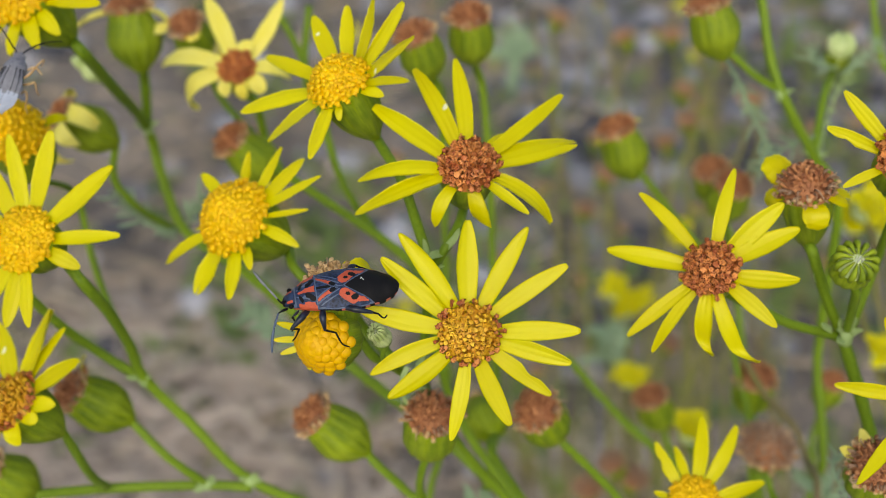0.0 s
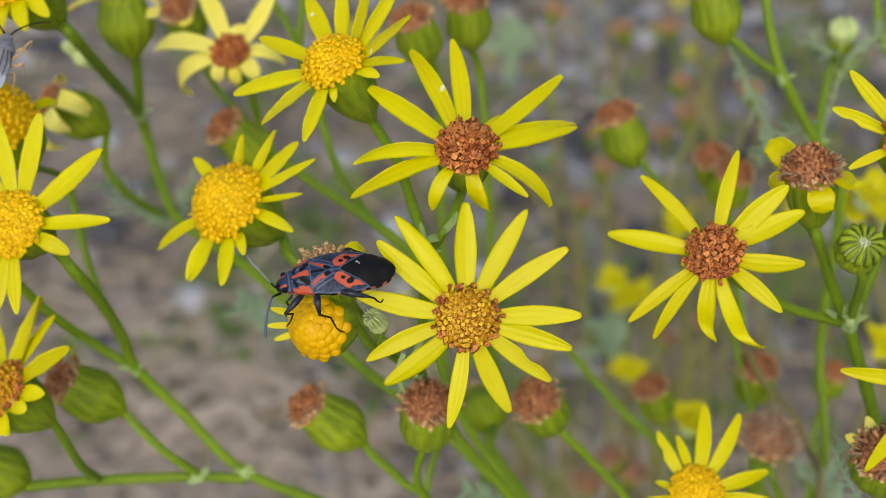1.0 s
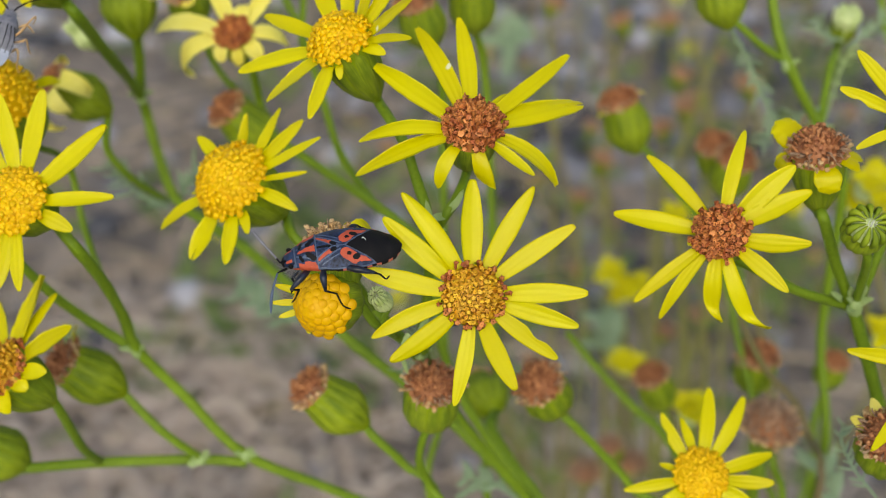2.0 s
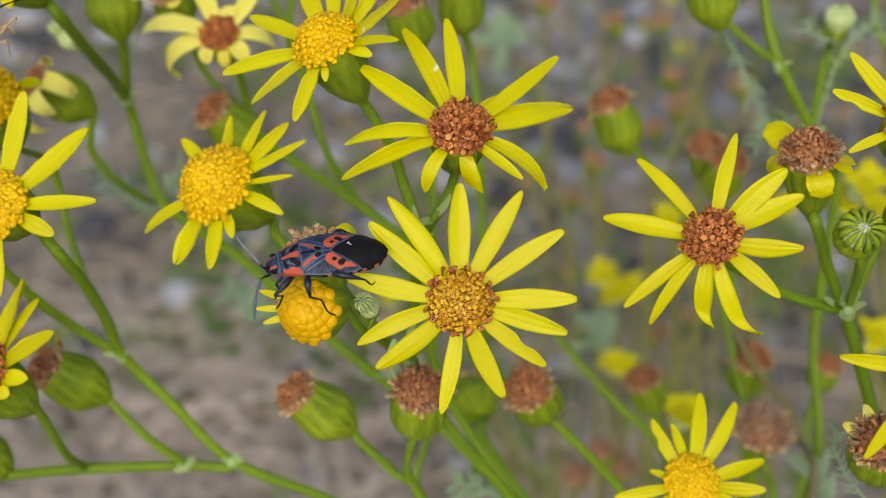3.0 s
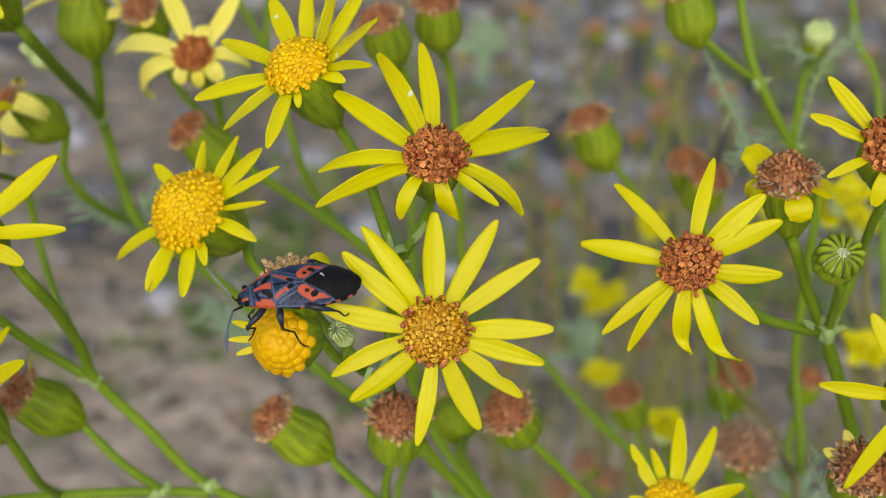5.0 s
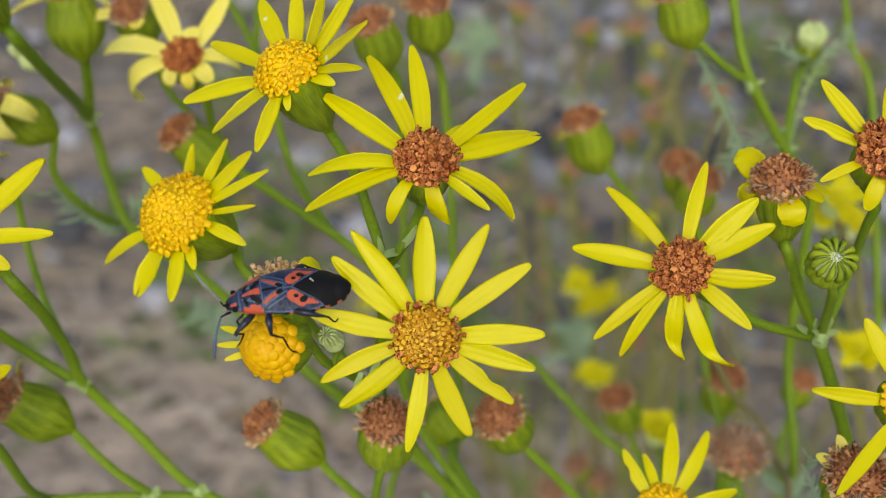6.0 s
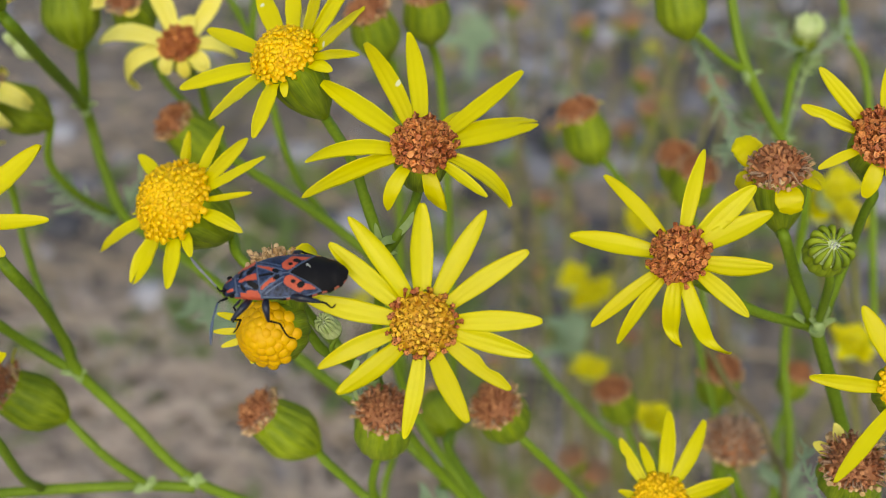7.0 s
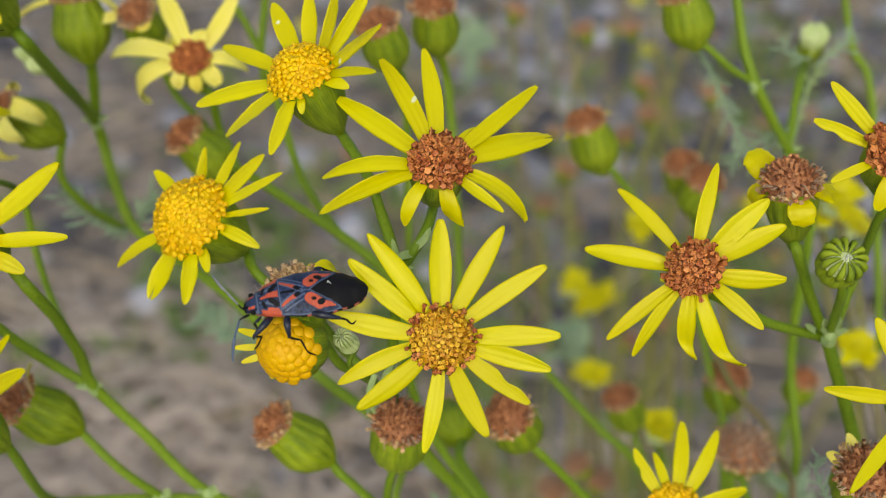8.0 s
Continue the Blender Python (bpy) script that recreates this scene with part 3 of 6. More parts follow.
stem(mid_plant, 0.56, 0.50, [(-8.0, 98.2, 516.5), (-7.4, 98.5, 515.0), (-4.9, 93.4, 514.0), (-3.6, 90.3, 511.8), (-2.5, 86.9, 510.2), (-2.3, 86.6, 507.4), (-2.6, 87.3, 500.4), (-3.3, 88.4, 492.4), (-1.9, 89.9, 484.9), (1.0, 91.0, 476.9), (5.0, 91.3, 469.5), (9.2, 91.0, 462.9), (14.0, 90.6, 454.6), (2.0, 89.0, 425.0)])
stem(mid_plant, 0.46, 0.48, [(1.3, 91.1, 513.1), (1.2, 91.6, 511.8), (0.6, 88.8, 511.6), (-0.6, 86.7, 510.6), (-2.2, 86.5, 508.0)])
stem(mid_plant, 0.40, 0.45, [(1.6, 78.3, 507.2), (1.6, 79.2, 506.2), (0.8, 81.3, 502.7), (-1.8, 84.8, 497.5), (-3.3, 87.1, 491.7)])
stem(mid_plant, 0.60, 0.52, [(-18.3, 96.6, 503.2), (-17.5, 97.3, 501.8), (-16.4, 93.8, 502.0), (-12.8, 92.4, 498.8), (-8.3, 90.6, 495.0), (-3.6, 87.8, 490.1)])
stem(mid_plant, 0.40, 0.45, [(-9.5, 79.1, 506.8), (-9.0, 79.9, 506.3), (-7.5, 80.8, 502.1), (-5.6, 83.6, 497.6), (-3.6, 87.4, 491.3)])
stem(mid_plant, 0.30, 0.40, [(-10.9, 79.3, 507.7), (-11.0, 79.4, 506.7), (-10.2, 84.6, 505.0), (-8.2, 89.1, 496.4)])
stem(mid_plant, 0.22, 0.25, [(-6.2, 80.4, 504.9), (-5.9, 80.8, 504.2), (-6.6, 80.1, 502.8), (-5.6, 82.9, 498.4)])
stem(mid_plant, 0.50, 0.55, [(-24.0, 125.7, 491.3), (-23.3, 125.7, 490.5), (-21.4, 120.5, 494.9), (-15.0, 115.6, 493.7), (-6.8, 109.7, 491.3), (-2.9, 106.8, 487.9), (-1.8, 102.0, 480.7), (0.4, 99.7, 473.2), (4.5, 96.9, 466.7), (10.0, 93.1, 460.7), (15.5, 90.9, 453.5), (2.0, 89.0, 425.0)])
stem(mid_plant, 0.45, 0.50, [(-10.9, 90.8, 477.6), (-10.1, 90.7, 476.9), (-9.0, 89.3, 476.4), (-5.6, 88.2, 472.8), (-1.5, 86.6, 467.0), (2.0, 89.0, 425.0)])
stem(mid_plant, 0.40, 0.45, [(-2.6, 84.2, 484.9), (-2.7, 84.2, 483.9), (-3.4, 84.3, 481.4), (-3.8, 84.8, 477.2), (-2.8, 84.5, 473.7), (-0.3, 83.7, 466.7), (2.0, 89.0, 425.0)])
stem(mid_plant, 0.45, 0.50, [(11.7, 94.5, 475.7), (12.1, 94.6, 474.8), (13.2, 93.2, 474.9), (16.8, 92.4, 470.8), (21.0, 90.8, 465.8), (23.5, 89.2, 459.2), (2.0, 89.0, 425.0)])
stem(mid_plant, 1.2, 1.8, [(2, 89, 425), (3, 90, 212.5), (2, 89, 0)])

# the left plant
left_plant = plant((-20, 95, 0), PLANT_LABELS['left'])
flower_head(left_plant, (-41.39, 88.72, 510.25), (-0.2, -0.566, 0.8), 3.10, 1.30, 'fresh', (5.5, 3.0), [(98.5, 8.15, 14, 11, 1.61, '', 0.047), (75.5, 8.38, 14, 5, 1.83, '', 0.025), (31.6, 8.8, 8, 8, 2.09, '', 0.059), (358.5, 6.99, 4, -16, 1.36, '', 0.043), (332.8, 3.7, 0, -30, 1.45, '', -0.01), (274.0, 5.96, 0, -16, 1.43, '', 0.005), (260.6, 5.99, 0, -7, 1.67, '', -0.014), (121.8, 8.14, 12, 0, 1.8), (149, 7.64, 10, 0, 1.8), (178.9, 6.73, 5, 0, 1.8), (207.4, 6.6, 0, -10, 1.7), (238.9, 6.47, 0, -10, 1.7)],
            'yellow ragwort flower with open rays and an orange-yellow disc')
flower_head(left_plant, (-44.27, 81.38, 494.97), (-0.482, -0.203, 0.852), 3.00, 1.20, 'mixed', (6.2, 3.1), [(106.3, 8.23, 12, 15, 2.31, '', 0.088), (64.0, 7.68, 13, 5, 2.42, '', 0.035), (55.6, 6.57, 8, -9, 1.25, '', 0.028), (22.7, 5.68, -1, -13, 2.17, '', 0.02), (344.7, 2.87, -6, -36, 1.62, '', 0.102), (322, 1.8, 0, -60, 1.5), (283.6, 2.4, 0, -70, 2.0), (245, 4.2, 0, -55, 2.0), (138.7, 9.11, 15, 0, 1.8), (161.7, 9.18, 10, 0, 1.8), (183.3, 6.86, 0, -20, 1.8)],
            'yellow ragwort flower with open rays and a brown-rimmed disc')
flower_head(left_plant, (-25.90, 123.71, 508.08), (0.0, -0.446, 0.895), 2.10, 1.00, 'brown', (5.4, 2.1), [(112.7, 8.43, 19, 2, 2.18, '', 0.029), (51.5, 8.36, 16, 22, 1.96, '', 0.111), (162.0, 10.61, 15, -64, 2.36, '', 0.013), (6.5, 6.14, 19, -89, 2.0, '', -0.055), (320.1, 2.69, 11, -62, 2.02, '', -0.011), (192.9, 10.67, 12, -129, 2.5, '', 0.011), (239.4, 2.22, -10, -87, 1.69, '', -0.015), (71.6, 2.37, 60, -21, 2.02, '', -0.015), (281.4, 2.63, -20, -91, 1.41, '', -0.033)],
            'fading flower with pale curled rays and brown disc')
flower_head(left_plant, (-33.38, 132.43, 509.13), (-0.200, -0.323, 0.925), 2.00, 1.20, 'dry', (5.0, 2.5), [(178.1, 3.56, 5, -10, 1.8), (297.7, 1.09, 10, -60, 1.8), (41.2, 1.17, 20, -60, 1.6)],
            'fading brown flower head with short rays')
flower_head(left_plant, (-45.30, 113.99, 522.93), (-0.363, -0.320, 0.875), 3.50, 2.40, 'fresh', (7.0, 3.5), [(308.7, 4.2, 0, -40, 1.6), (289, 4.28, 0, -30, 1.8), (263.6, 4.15, 0, -20, 1.8), (224.3, 3.77, 0, -10, 1.7), (22.2, 1.01, 10, 0, 1.6), (91.1, 5.15, 15, 0, 1.6), (336.3, 8.05, 10, -10, 1.6)],
            'yellow ragwort flower with open rays and a golden disc')
flower_head(left_plant, (-46.71, 105.41, 510.51), (-0.060, -0.330, 0.942), 3.25, 6.20, 'fresh', (6.4, 3.4), [(40, 3.5, 10, -60, 1.3), (100, 3.5, 10, -60, 1.3)],
            'golden flower head with few rays')
flower_head(left_plant, (-40.89, 134.58, 510.14), (-0.101, 0.275, 0.956), 2.60, 1.40, 'dry', (6.8, 3.4), [(170, 5, 10, -30, 1.6), (195, 5, 0, -30, 1.6), (350, 4, 0, -80, 1.6)],
            'fading flower head in a swollen green cup')
flower_head(left_plant, (-48.44, 124.36, 501.07), (-0.721, -0.152, 0.676), 2.10, 1.30, 'dry', (6.4, 3.0), [(290, 6.5, 60, -130, 2.4), (325, 7, 50, -150, 2.3), (255, 7, 50, -140, 2.2), (100, 4, 60, -100, 2)],
            'fading flower head with pale curled rays')
flower_head(left_plant, (-43.45, 94.19, 483.00), (-0.744, -0.044, 0.667), 2.50, 1.60, 'dry', (6.4, 3.0), [(50, 2.6, 60, 0, 1.6)],
            'withered brown flower head in a green cup')
flower_head(left_plant, (-53.21, 88.07, 476.49), (-0.617, -0.191, 0.764), 2.40, 1.40, 'dry', (5.6, 3.0), [],
            'withered brown flower head in a green cup')
flower_head(left_plant, (-47.72, 132.99, 503.58), (-0.508, -0.075, 0.858), 0.90, 0.50, 'closed', (3.0, 1.3), [],
            'small pale green bud')
stem(left_plant, 0.48, 0.60, [(-40.3, 91.7, 506.0), (-40.0, 92.5, 504.9), (-37.5, 90.0, 503.7), (-36.5, 92.4, 497.2), (-36.2, 95.1, 489.6), (-35.9, 96.3, 483.2), (-31.3, 95.3, 476.6), (-24.7, 92.6, 469.5), (-15.2, 92.6, 463.3), (-4.5, 92.3, 456.6), (5.4, 91.2, 450.7), (-20.0, 95.0, 415.0)])
stem(left_plant, 0.50, 0.55, [(-46.4, 95.4, 497.7), (-43.7, 95.9, 492.1), (-40.7, 96.9, 487.0), (-36.1, 96.6, 482.7)])
stem(left_plant, 0.45, 0.50, [(-38.8, 94.5, 478.8), (-38.0, 94.3, 478.2), (-33.7, 92.0, 474.2), (-29.7, 91.6, 469.9)])
stem(left_plant, 0.50, 0.60, [(-49.8, 89.1, 472.3), (-49.2, 89.3, 471.5), (-49.2, 88.3, 472.1), (-41.2, 90.7, 470.3), (-29.8, 91.9, 469.4), (-24.5, 92.0, 468.8)])
stem(left_plant, 0.45, 0.50, [(-41.4, 82.6, 489.8), (-40.7, 82.9, 488.6), (-41.0, 86.6, 477.6), (-41.2, 90.2, 471.3)])
stem(left_plant, 0.55, 0.68, [(-42.8, 116.2, 516.9), (-42.4, 116.5, 516.1), (-40.6, 113.8, 516.4), (-40.6, 121.5, 507.0), (-41.0, 132.6, 493.8), (-39.7, 130.7, 486.9), (-37.1, 126.4, 481.8), (-32.6, 122.7, 480.5), (-28.0, 118.8, 480.4), (-20.7, 112.9, 478.0), (-12.7, 106.2, 474.7), (-6.5, 103.8, 470.3), (-1.3, 101.1, 467.1), (4.6, 97.5, 462.8), (9.5, 94.1, 458.8), (15.3, 92.1, 451.8), (-20.0, 95.0, 415.0)])
stem(left_plant, 0.60, 0.66, [(-40.2, 132.8, 503.8), (-40.1, 132.5, 502.8), (-40.3, 133.7, 502.9), (-40.6, 134.0, 498.6), (-41.2, 133.4, 493.2)])
stem(left_plant, 0.36, 0.42, [(-46.3, 107.4, 504.7), (-46.2, 108.0, 503.1), (-46.4, 116.4, 494.7), (-45.1, 113.2, 487.8), (-42.4, 107.5, 485.6), (-37.2, 97.5, 487.7)])
stem(left_plant, 0.40, 0.50, [(-43.9, 125.3, 496.8), (-43.2, 125.5, 496.2), (-44.0, 124.2, 491.5), (-41.7, 124.1, 486.8), (-38.7, 127.8, 480.2)])
stem(left_plant, 0.30, 0.30, [(-46.2, 133.2, 501.1), (-45.7, 133.3, 500.2), (-46.1, 132.8, 501.8), (-41.8, 123.4, 506.2)])
stem(left_plant, 0.45, 0.50, [(-25.9, 126.0, 503.4), (-25.9, 126.7, 502.2), (-24.8, 126.3, 501.8), (-24.3, 127.4, 495.3), (-21.6, 121.3, 494.3)])
stem(left_plant, 0.40, 0.45, [(-32.4, 134.0, 504.6), (-32.2, 134.3, 503.7), (-32.2, 134.6, 502.4), (-30.7, 134.0, 497.0), (-26.7, 131.2, 493.7)])
stem(left_plant, 0.45, 0.50, [(-24.1, 143.7, 505.5), (-20.8, 139.9, 501.0), (-17.6, 132.2, 496.4), (-14.4, 123.7, 491.0), (-9.1, 114.3, 489.1)])
stem(left_plant, 0.50, 0.50, [(-19.6, 145.5, 504.5), (-20.0, 139.0, 499.8), (-19.2, 134.8, 496.4)])
stem(left_plant, 1.2, 1.8, [(-20, 95, 415), (-19, 96, 207.5), (-20, 95, 0)])

# the right plant
right_plant = plant((48, 86, 0), PLANT_LABELS['right'])
flower_head(right_plant, (24.23, 83.95, 510.16), (-0.249, -0.557, 0.792), 2.40, 1.90, 'brown', (5.2, 2.5), [(123.4, 8.08, 10, -5, 1.23, '', 0.1), (75.4, 7.89, 18, -2, 1.29, '', -0.039), (41.2, 7.09, 15, -3, 1.82, '', -0.04), (22.9, 6.89, 8, -6, 1.74, '', -0.013), (342.8, 5.92, 2, -12, 1.65, '', 0.176), (316.5, 5.92, 5, -17, 1.39, '', -0.033), (280.3, 8.1, -1, -75, 1.4, 'hook', 0.12), (257.9, 6.6, 0, -84, 1.5, 'hook', 0.02), (228.4, 7.77, 5, -41, 1.11, '', 0.026), (214.1, 7.96, 5, -21, 1.23, '', 0.01), (164.5, 7.87, 10, -6, 1.67, '', 0.01), (192.9, 1.02, 9, -3, 0.73, '', 0.031)],
            'yellow ragwort flower with open rays and a red-brown disc')
flower_head(right_plant, (34.29, 91.90, 513.26), (-0.195, 0.081, 0.977), 2.50, 2.30, 'dry', (5.8, 2.5), [(128, 3.7, 72, 5, 2.9, 'curl'), (176, 2.4, 25, -110, 2.1, 'curl'), (272, 3.1, 5, -115, 2.3, 'curl'), (325, 2.2, 10, -60, 1.5), (350, 2.2, 0, -50, 1.1)],
            'withered brown flower head with curled yellow rays')
flower_head(right_plant, (24.69, 77.13, 484.45), (0.0, -0.446, 0.895), 2.60, 1.00, 'fresh', (5.2, 2.6), [(125.3, 5.04, 9, 12, 1.26, 'bite', -0.125), (102.7, 3.93, 10, -5, 1.0, '', 0.052), (77.1, 6.98, 12, -4, 1.53, '', 0.07), (52.5, 7.32, 12, -7, 1.39, '', 0.126), (14.3, 5.49, 5, -4, 1.4, '', 0.046), (350.6, 5.13, -1, 0, 1.33, '', 0.093), (164.6, 1.97, 4, 0, 0.7, '', -0.023), (192.8, 5.66, 4, -2, 1.12, '', -0.045), (221.3, 4.51, 0, -10, 1.7), (256, 4.19, 0, -10, 1.7), (289.8, 3.98, 0, -10, 1.7), (326.3, 4.27, 0, -10, 1.7)],
            'yellow ragwort flower with open rays and an orange disc')
flower_head(right_plant, (41.28, 88.11, 519.63), (0.0, -0.494, 0.87), 2.50, 1.30, 'brown', (5.2, 2.5), [(127.9, 6.26, 11, 5, 1.42, '', -0.027), (153.1, 5.35, 4, -11, 1.23, 'bite', -0.046), (200.6, 4.01, 0, -26, 0.85, '', 0.015), (102.5, 0.81, 30, 20, 1.2), (74.4, 6.11, 12, 0, 1.7), (39.2, 6, 12, 0, 1.7), (2.8, 5, 8, 0, 1.7), (323.3, 4.59, 0, -15, 1.7), (282.2, 4.07, 0, -25, 1.7), (250.7, 3.3, -10, -60, 1.4)],
            'yellow ragwort flower with open rays and a red-brown disc')
flower_head(right_plant, (42.88, 73.09, 504.53), (0.0, -0.62, 0.784), 2.70, 1.20, 'fresh', (5.2, 2.7), [(175.0, 6.45, 9, -2, 1.25, '', -0.055), (118.9, 5.78, 11, 4, 1.6, '', -0.01), (224.0, 9.36, 16, 22, 1.27, '', -0.014), (90.5, 6.11, 10, 0, 1.7), (56, 6.05, 10, 0, 1.7), (16.8, 5.68, 10, 0, 1.7), (341.8, 5.53, 8, 0, 1.7), (298.7, 5.79, 8, 0, 1.7), (260.4, 6.73, 8, 0, 1.7)],
            'yellow ragwort flower with open rays and a golden disc')
flower_head(right_plant, (41.16, 74.89, 492.68), (-0.149, -0.280, 0.948), 2.60, 1.70, 'dry', (5.0, 2.9), [(110, 2.2, 70, 20, 1.2), (150, 2, 60, 0, 1.2)],
            'withered brown flower head with pale tips')
flower_head(right_plant, (37.72, 84.57, 510.43), (0.02, -0.44, 0.90), 1.75, 0.80, 'closed', (2.6, 2.0), [],
            'closed green bud with a white tip')
stem(right_plant, 0.42, 0.50, [(25.5, 86.8, 506.2), (25.8, 87.5, 505.1), (29.7, 85.2, 504.2), (33.6, 86.8, 500.7), (38.7, 89.0, 497.1), (40.6, 89.4, 496.0)])
stem(right_plant, 0.50, 0.55, [(35.4, 91.4, 507.7), (35.6, 91.4, 506.7), (35.3, 89.5, 507.8), (37.3, 89.4, 502.9), (39.3, 89.7, 498.6), (40.7, 89.4, 496.0)])
stem(right_plant, 0.42, 0.45, [(37.7, 86.1, 508.4), (37.7, 86.6, 507.7), (38.9, 85.6, 506.2), (39.9, 87.4, 502.1), (40.8, 89.5, 496.9)])
stem(right_plant, 0.62, 0.70, [(40.3, 89.6, 496.9), (41.2, 88.9, 494.6), (42.8, 88.1, 490.6), (45.0, 87.4, 485.0), (47.2, 86.3, 479.1), (50.5, 84.9, 471.2), (48.0, 86.0, 420.0)])
stem(right_plant, 0.40, 0.45, [(41.3, 90.6, 515.2), (41.3, 91.1, 514.3), (41.8, 88.2, 514.0), (42.0, 89.3, 510.6), (42.7, 91.5, 503.9), (41.7, 90.2, 499.2), (41.0, 89.1, 496.4)])
stem(right_plant, 0.50, 0.55, [(42.9, 76.2, 500.6), (42.9, 77.0, 499.5), (46.3, 75.9, 496.3), (49.3, 78.1, 486.4), (52.5, 80.3, 473.4), (48.0, 86.0, 420.0)])
stem(right_plant, 0.50, 0.50, [(41.9, 76.3, 488.0), (42.0, 76.5, 487.1), (43.3, 75.4, 486.3), (47.4, 77.9, 476.8), (48.0, 86.0, 420.0)])
stem(right_plant, 0.45, 0.50, [(24.7, 79.4, 479.9), (24.7, 80.0, 478.7), (26.7, 77.8, 476.7), (29.8, 78.6, 468.3), (48.0, 86.0, 420.0)])
stem(right_plant, 1.2, 1.8, [(48, 86, 420), (49, 87, 210), (48, 86, 0)])

# the back plant
back_plant = plant((38, 112, 0), PLANT_LABELS['back'])
flower_head(back_plant, (3.12, 110.68, 462.99), (-0.316, 0.943, -0.104), 2.00, 0.60, 'dry', (5.6, 3.0), [],
            'withered flower head turned away in a green cup')
flower_head(back_plant, (22.19, 135.72, 490.49), (-0.381, 0.162, 0.910), 2.50, 1.70, 'dry', (6.6, 3.1), [(20, 2, 40, -60, 0.9), (200, 1.6, 20, -60, 0.9)],
            'withered brown flower head in a green cup')
flower_head(back_plant, (31.37, 131.80, 511.50), (-0.349, 0.218, 0.911), 2.40, 1.40, 'dry', (6.0, 3.0), [],
            'withered brown flower head in a green cup')
flower_head(back_plant, (43.03, 120.58, 457.68), (0.000, 0.027, 1.000), 2.70, 1.80, 'dry', (5.6, 2.9), [],
            'withered brown flower head in a green cup')
flower_head(back_plant, (29.01, 122.97, 451.18), (-0.384, 0.085, 0.919), 2.40, 1.60, 'dry', (5.6, 2.7), [],
            'withered brown flower head in a green cup')
flower_head(back_plant, (40.20, 102.27, 463.86), (0.000, -0.227, 0.974), 3.20, 2.20, 'dry', (4.6, 2.6), [],
            'dry fluffy pinkish-brown seed head')
flower_head(back_plant, (36.78, 139.00, 481.19), (-0.198, -0.085, 0.976), 2.30, 1.60, 'dry', (5.0, 2.5), [],
            'withered brown flower head in a green cup')
flower_head(back_plant, (38.84, 134.40, 481.92), (0.104, -0.123, 0.987), 2.40, 1.60, 'dry', (5.6, 2.8), [],
            'withered brown flower head in a green cup')
flower_head(back_plant, (60.52, 134.99, 442.18), (0.101, -0.087, 0.991), 2.00, 1.40, 'dry', (5.0, 2.5), [],
            'withered brown flower head in a green cup')
flower_head(back_plant, (-4.67, 130.47, 508.35), (-0.300, -0.048, 0.953), 2.40, 1.50, 'dry', (5.6, 2.8), [],
            'withered brown flower head in a green cup')
flower_head(back_plant, (2.03, 136.33, 507.56), (-0.100, -0.016, 0.995), 2.50, 1.50, 'dry', (5.8, 2.9), [],
            'withered brown flower head in a green cup')
flower_head(back_plant, (40.26, 139.24, 427.01), (0.000, -0.227, 0.974), 1.20, 0.60, 'fresh', (4.5, 1.9), [(0, 2.2, 45, -10, 1.7), (36, 2.2, 45, -10, 1.7), (72, 2.2, 45, -10, 1.7), (108, 2.2, 45, -10, 1.7), (144, 2.2, 45, -10, 1.7), (180, 2.2, 45, -10, 1.7), (216, 2.2, 45, -10, 1.7), (252, 2.2, 45, -10, 1.7), (288, 2.2, 45, -10, 1.7), (324, 2.2, 45, -10, 1.7)],
            'yellow ragwort flower with open rays and a golden disc')
flower_head(back_plant, (52.97, 144.13, 498.18), (0.000, -0.227, 0.974), 1.50, 1.20, 'closed', (3.2, 1.7), [],
            'pale woolly green bud')
stem(back_plant, 0.50, 0.60, [(4.9, 105.5, 463.6), (5.2, 104.6, 463.7), (4.6, 100.8, 465.3), (7.0, 96.8, 463.6), (11.0, 92.0, 461.0), (15.9, 88.7, 455.4), (38.0, 112.0, 380.0)])
stem(back_plant, 0.50, 0.60, [(15.4, 118.6, 464.6), (19.6, 115.4, 460.8), (24.1, 111.5, 457.7), (29.2, 107.4, 454.4), (33.7, 99.6, 445.1), (38.0, 112.0, 380.0)])
stem(back_plant, 0.45, 0.50, [(-3.0, 130.7, 503.1), (-2.7, 130.8, 502.2), (-1.7, 131.0, 499.6), (-1.4, 129.6, 488.6), (-1.1, 113.6, 458.7), (-0.7, 100.8, 443.5), (38.0, 112.0, 380.0)])
stem(back_plant, 0.45, 0.55, [(2.6, 136.4, 501.9), (2.7, 136.4, 500.9), (3.8, 136.6, 497.0), (4.6, 132.6, 489.2), (5.1, 127.0, 479.4), (5.9, 114.3, 458.0), (6.6, 101.5, 442.7), (38.0, 112.0, 380.0)])
stem(back_plant, 0.45, 0.50, [(24.7, 134.7, 484.6), (25.0, 134.5, 483.7), (25.8, 133.1, 485.0), (30.3, 131.1, 479.6), (35.6, 129.2, 472.7), (39.9, 122.2, 461.1), (42.8, 108.2, 441.4), (38.0, 112.0, 380.0)])
stem(back_plant, 0.60, 0.65, [(38.8, 136.4, 510.8), (40.1, 131.5, 504.2), (41.9, 128.8, 500.2), (44.3, 128.1, 496.1), (46.9, 127.2, 492.0), (51.7, 127.9, 483.5), (51.8, 122.2, 461.1), (51.7, 110.1, 438.9), (38.0, 112.0, 380.0)])
stem(back_plant, 0.40, 0.45, [(33.4, 130.5, 506.1), (33.8, 130.3, 505.2), (34.5, 129.8, 506.0), (38.0, 129.3, 503.1), (41.4, 129.4, 500.8)])
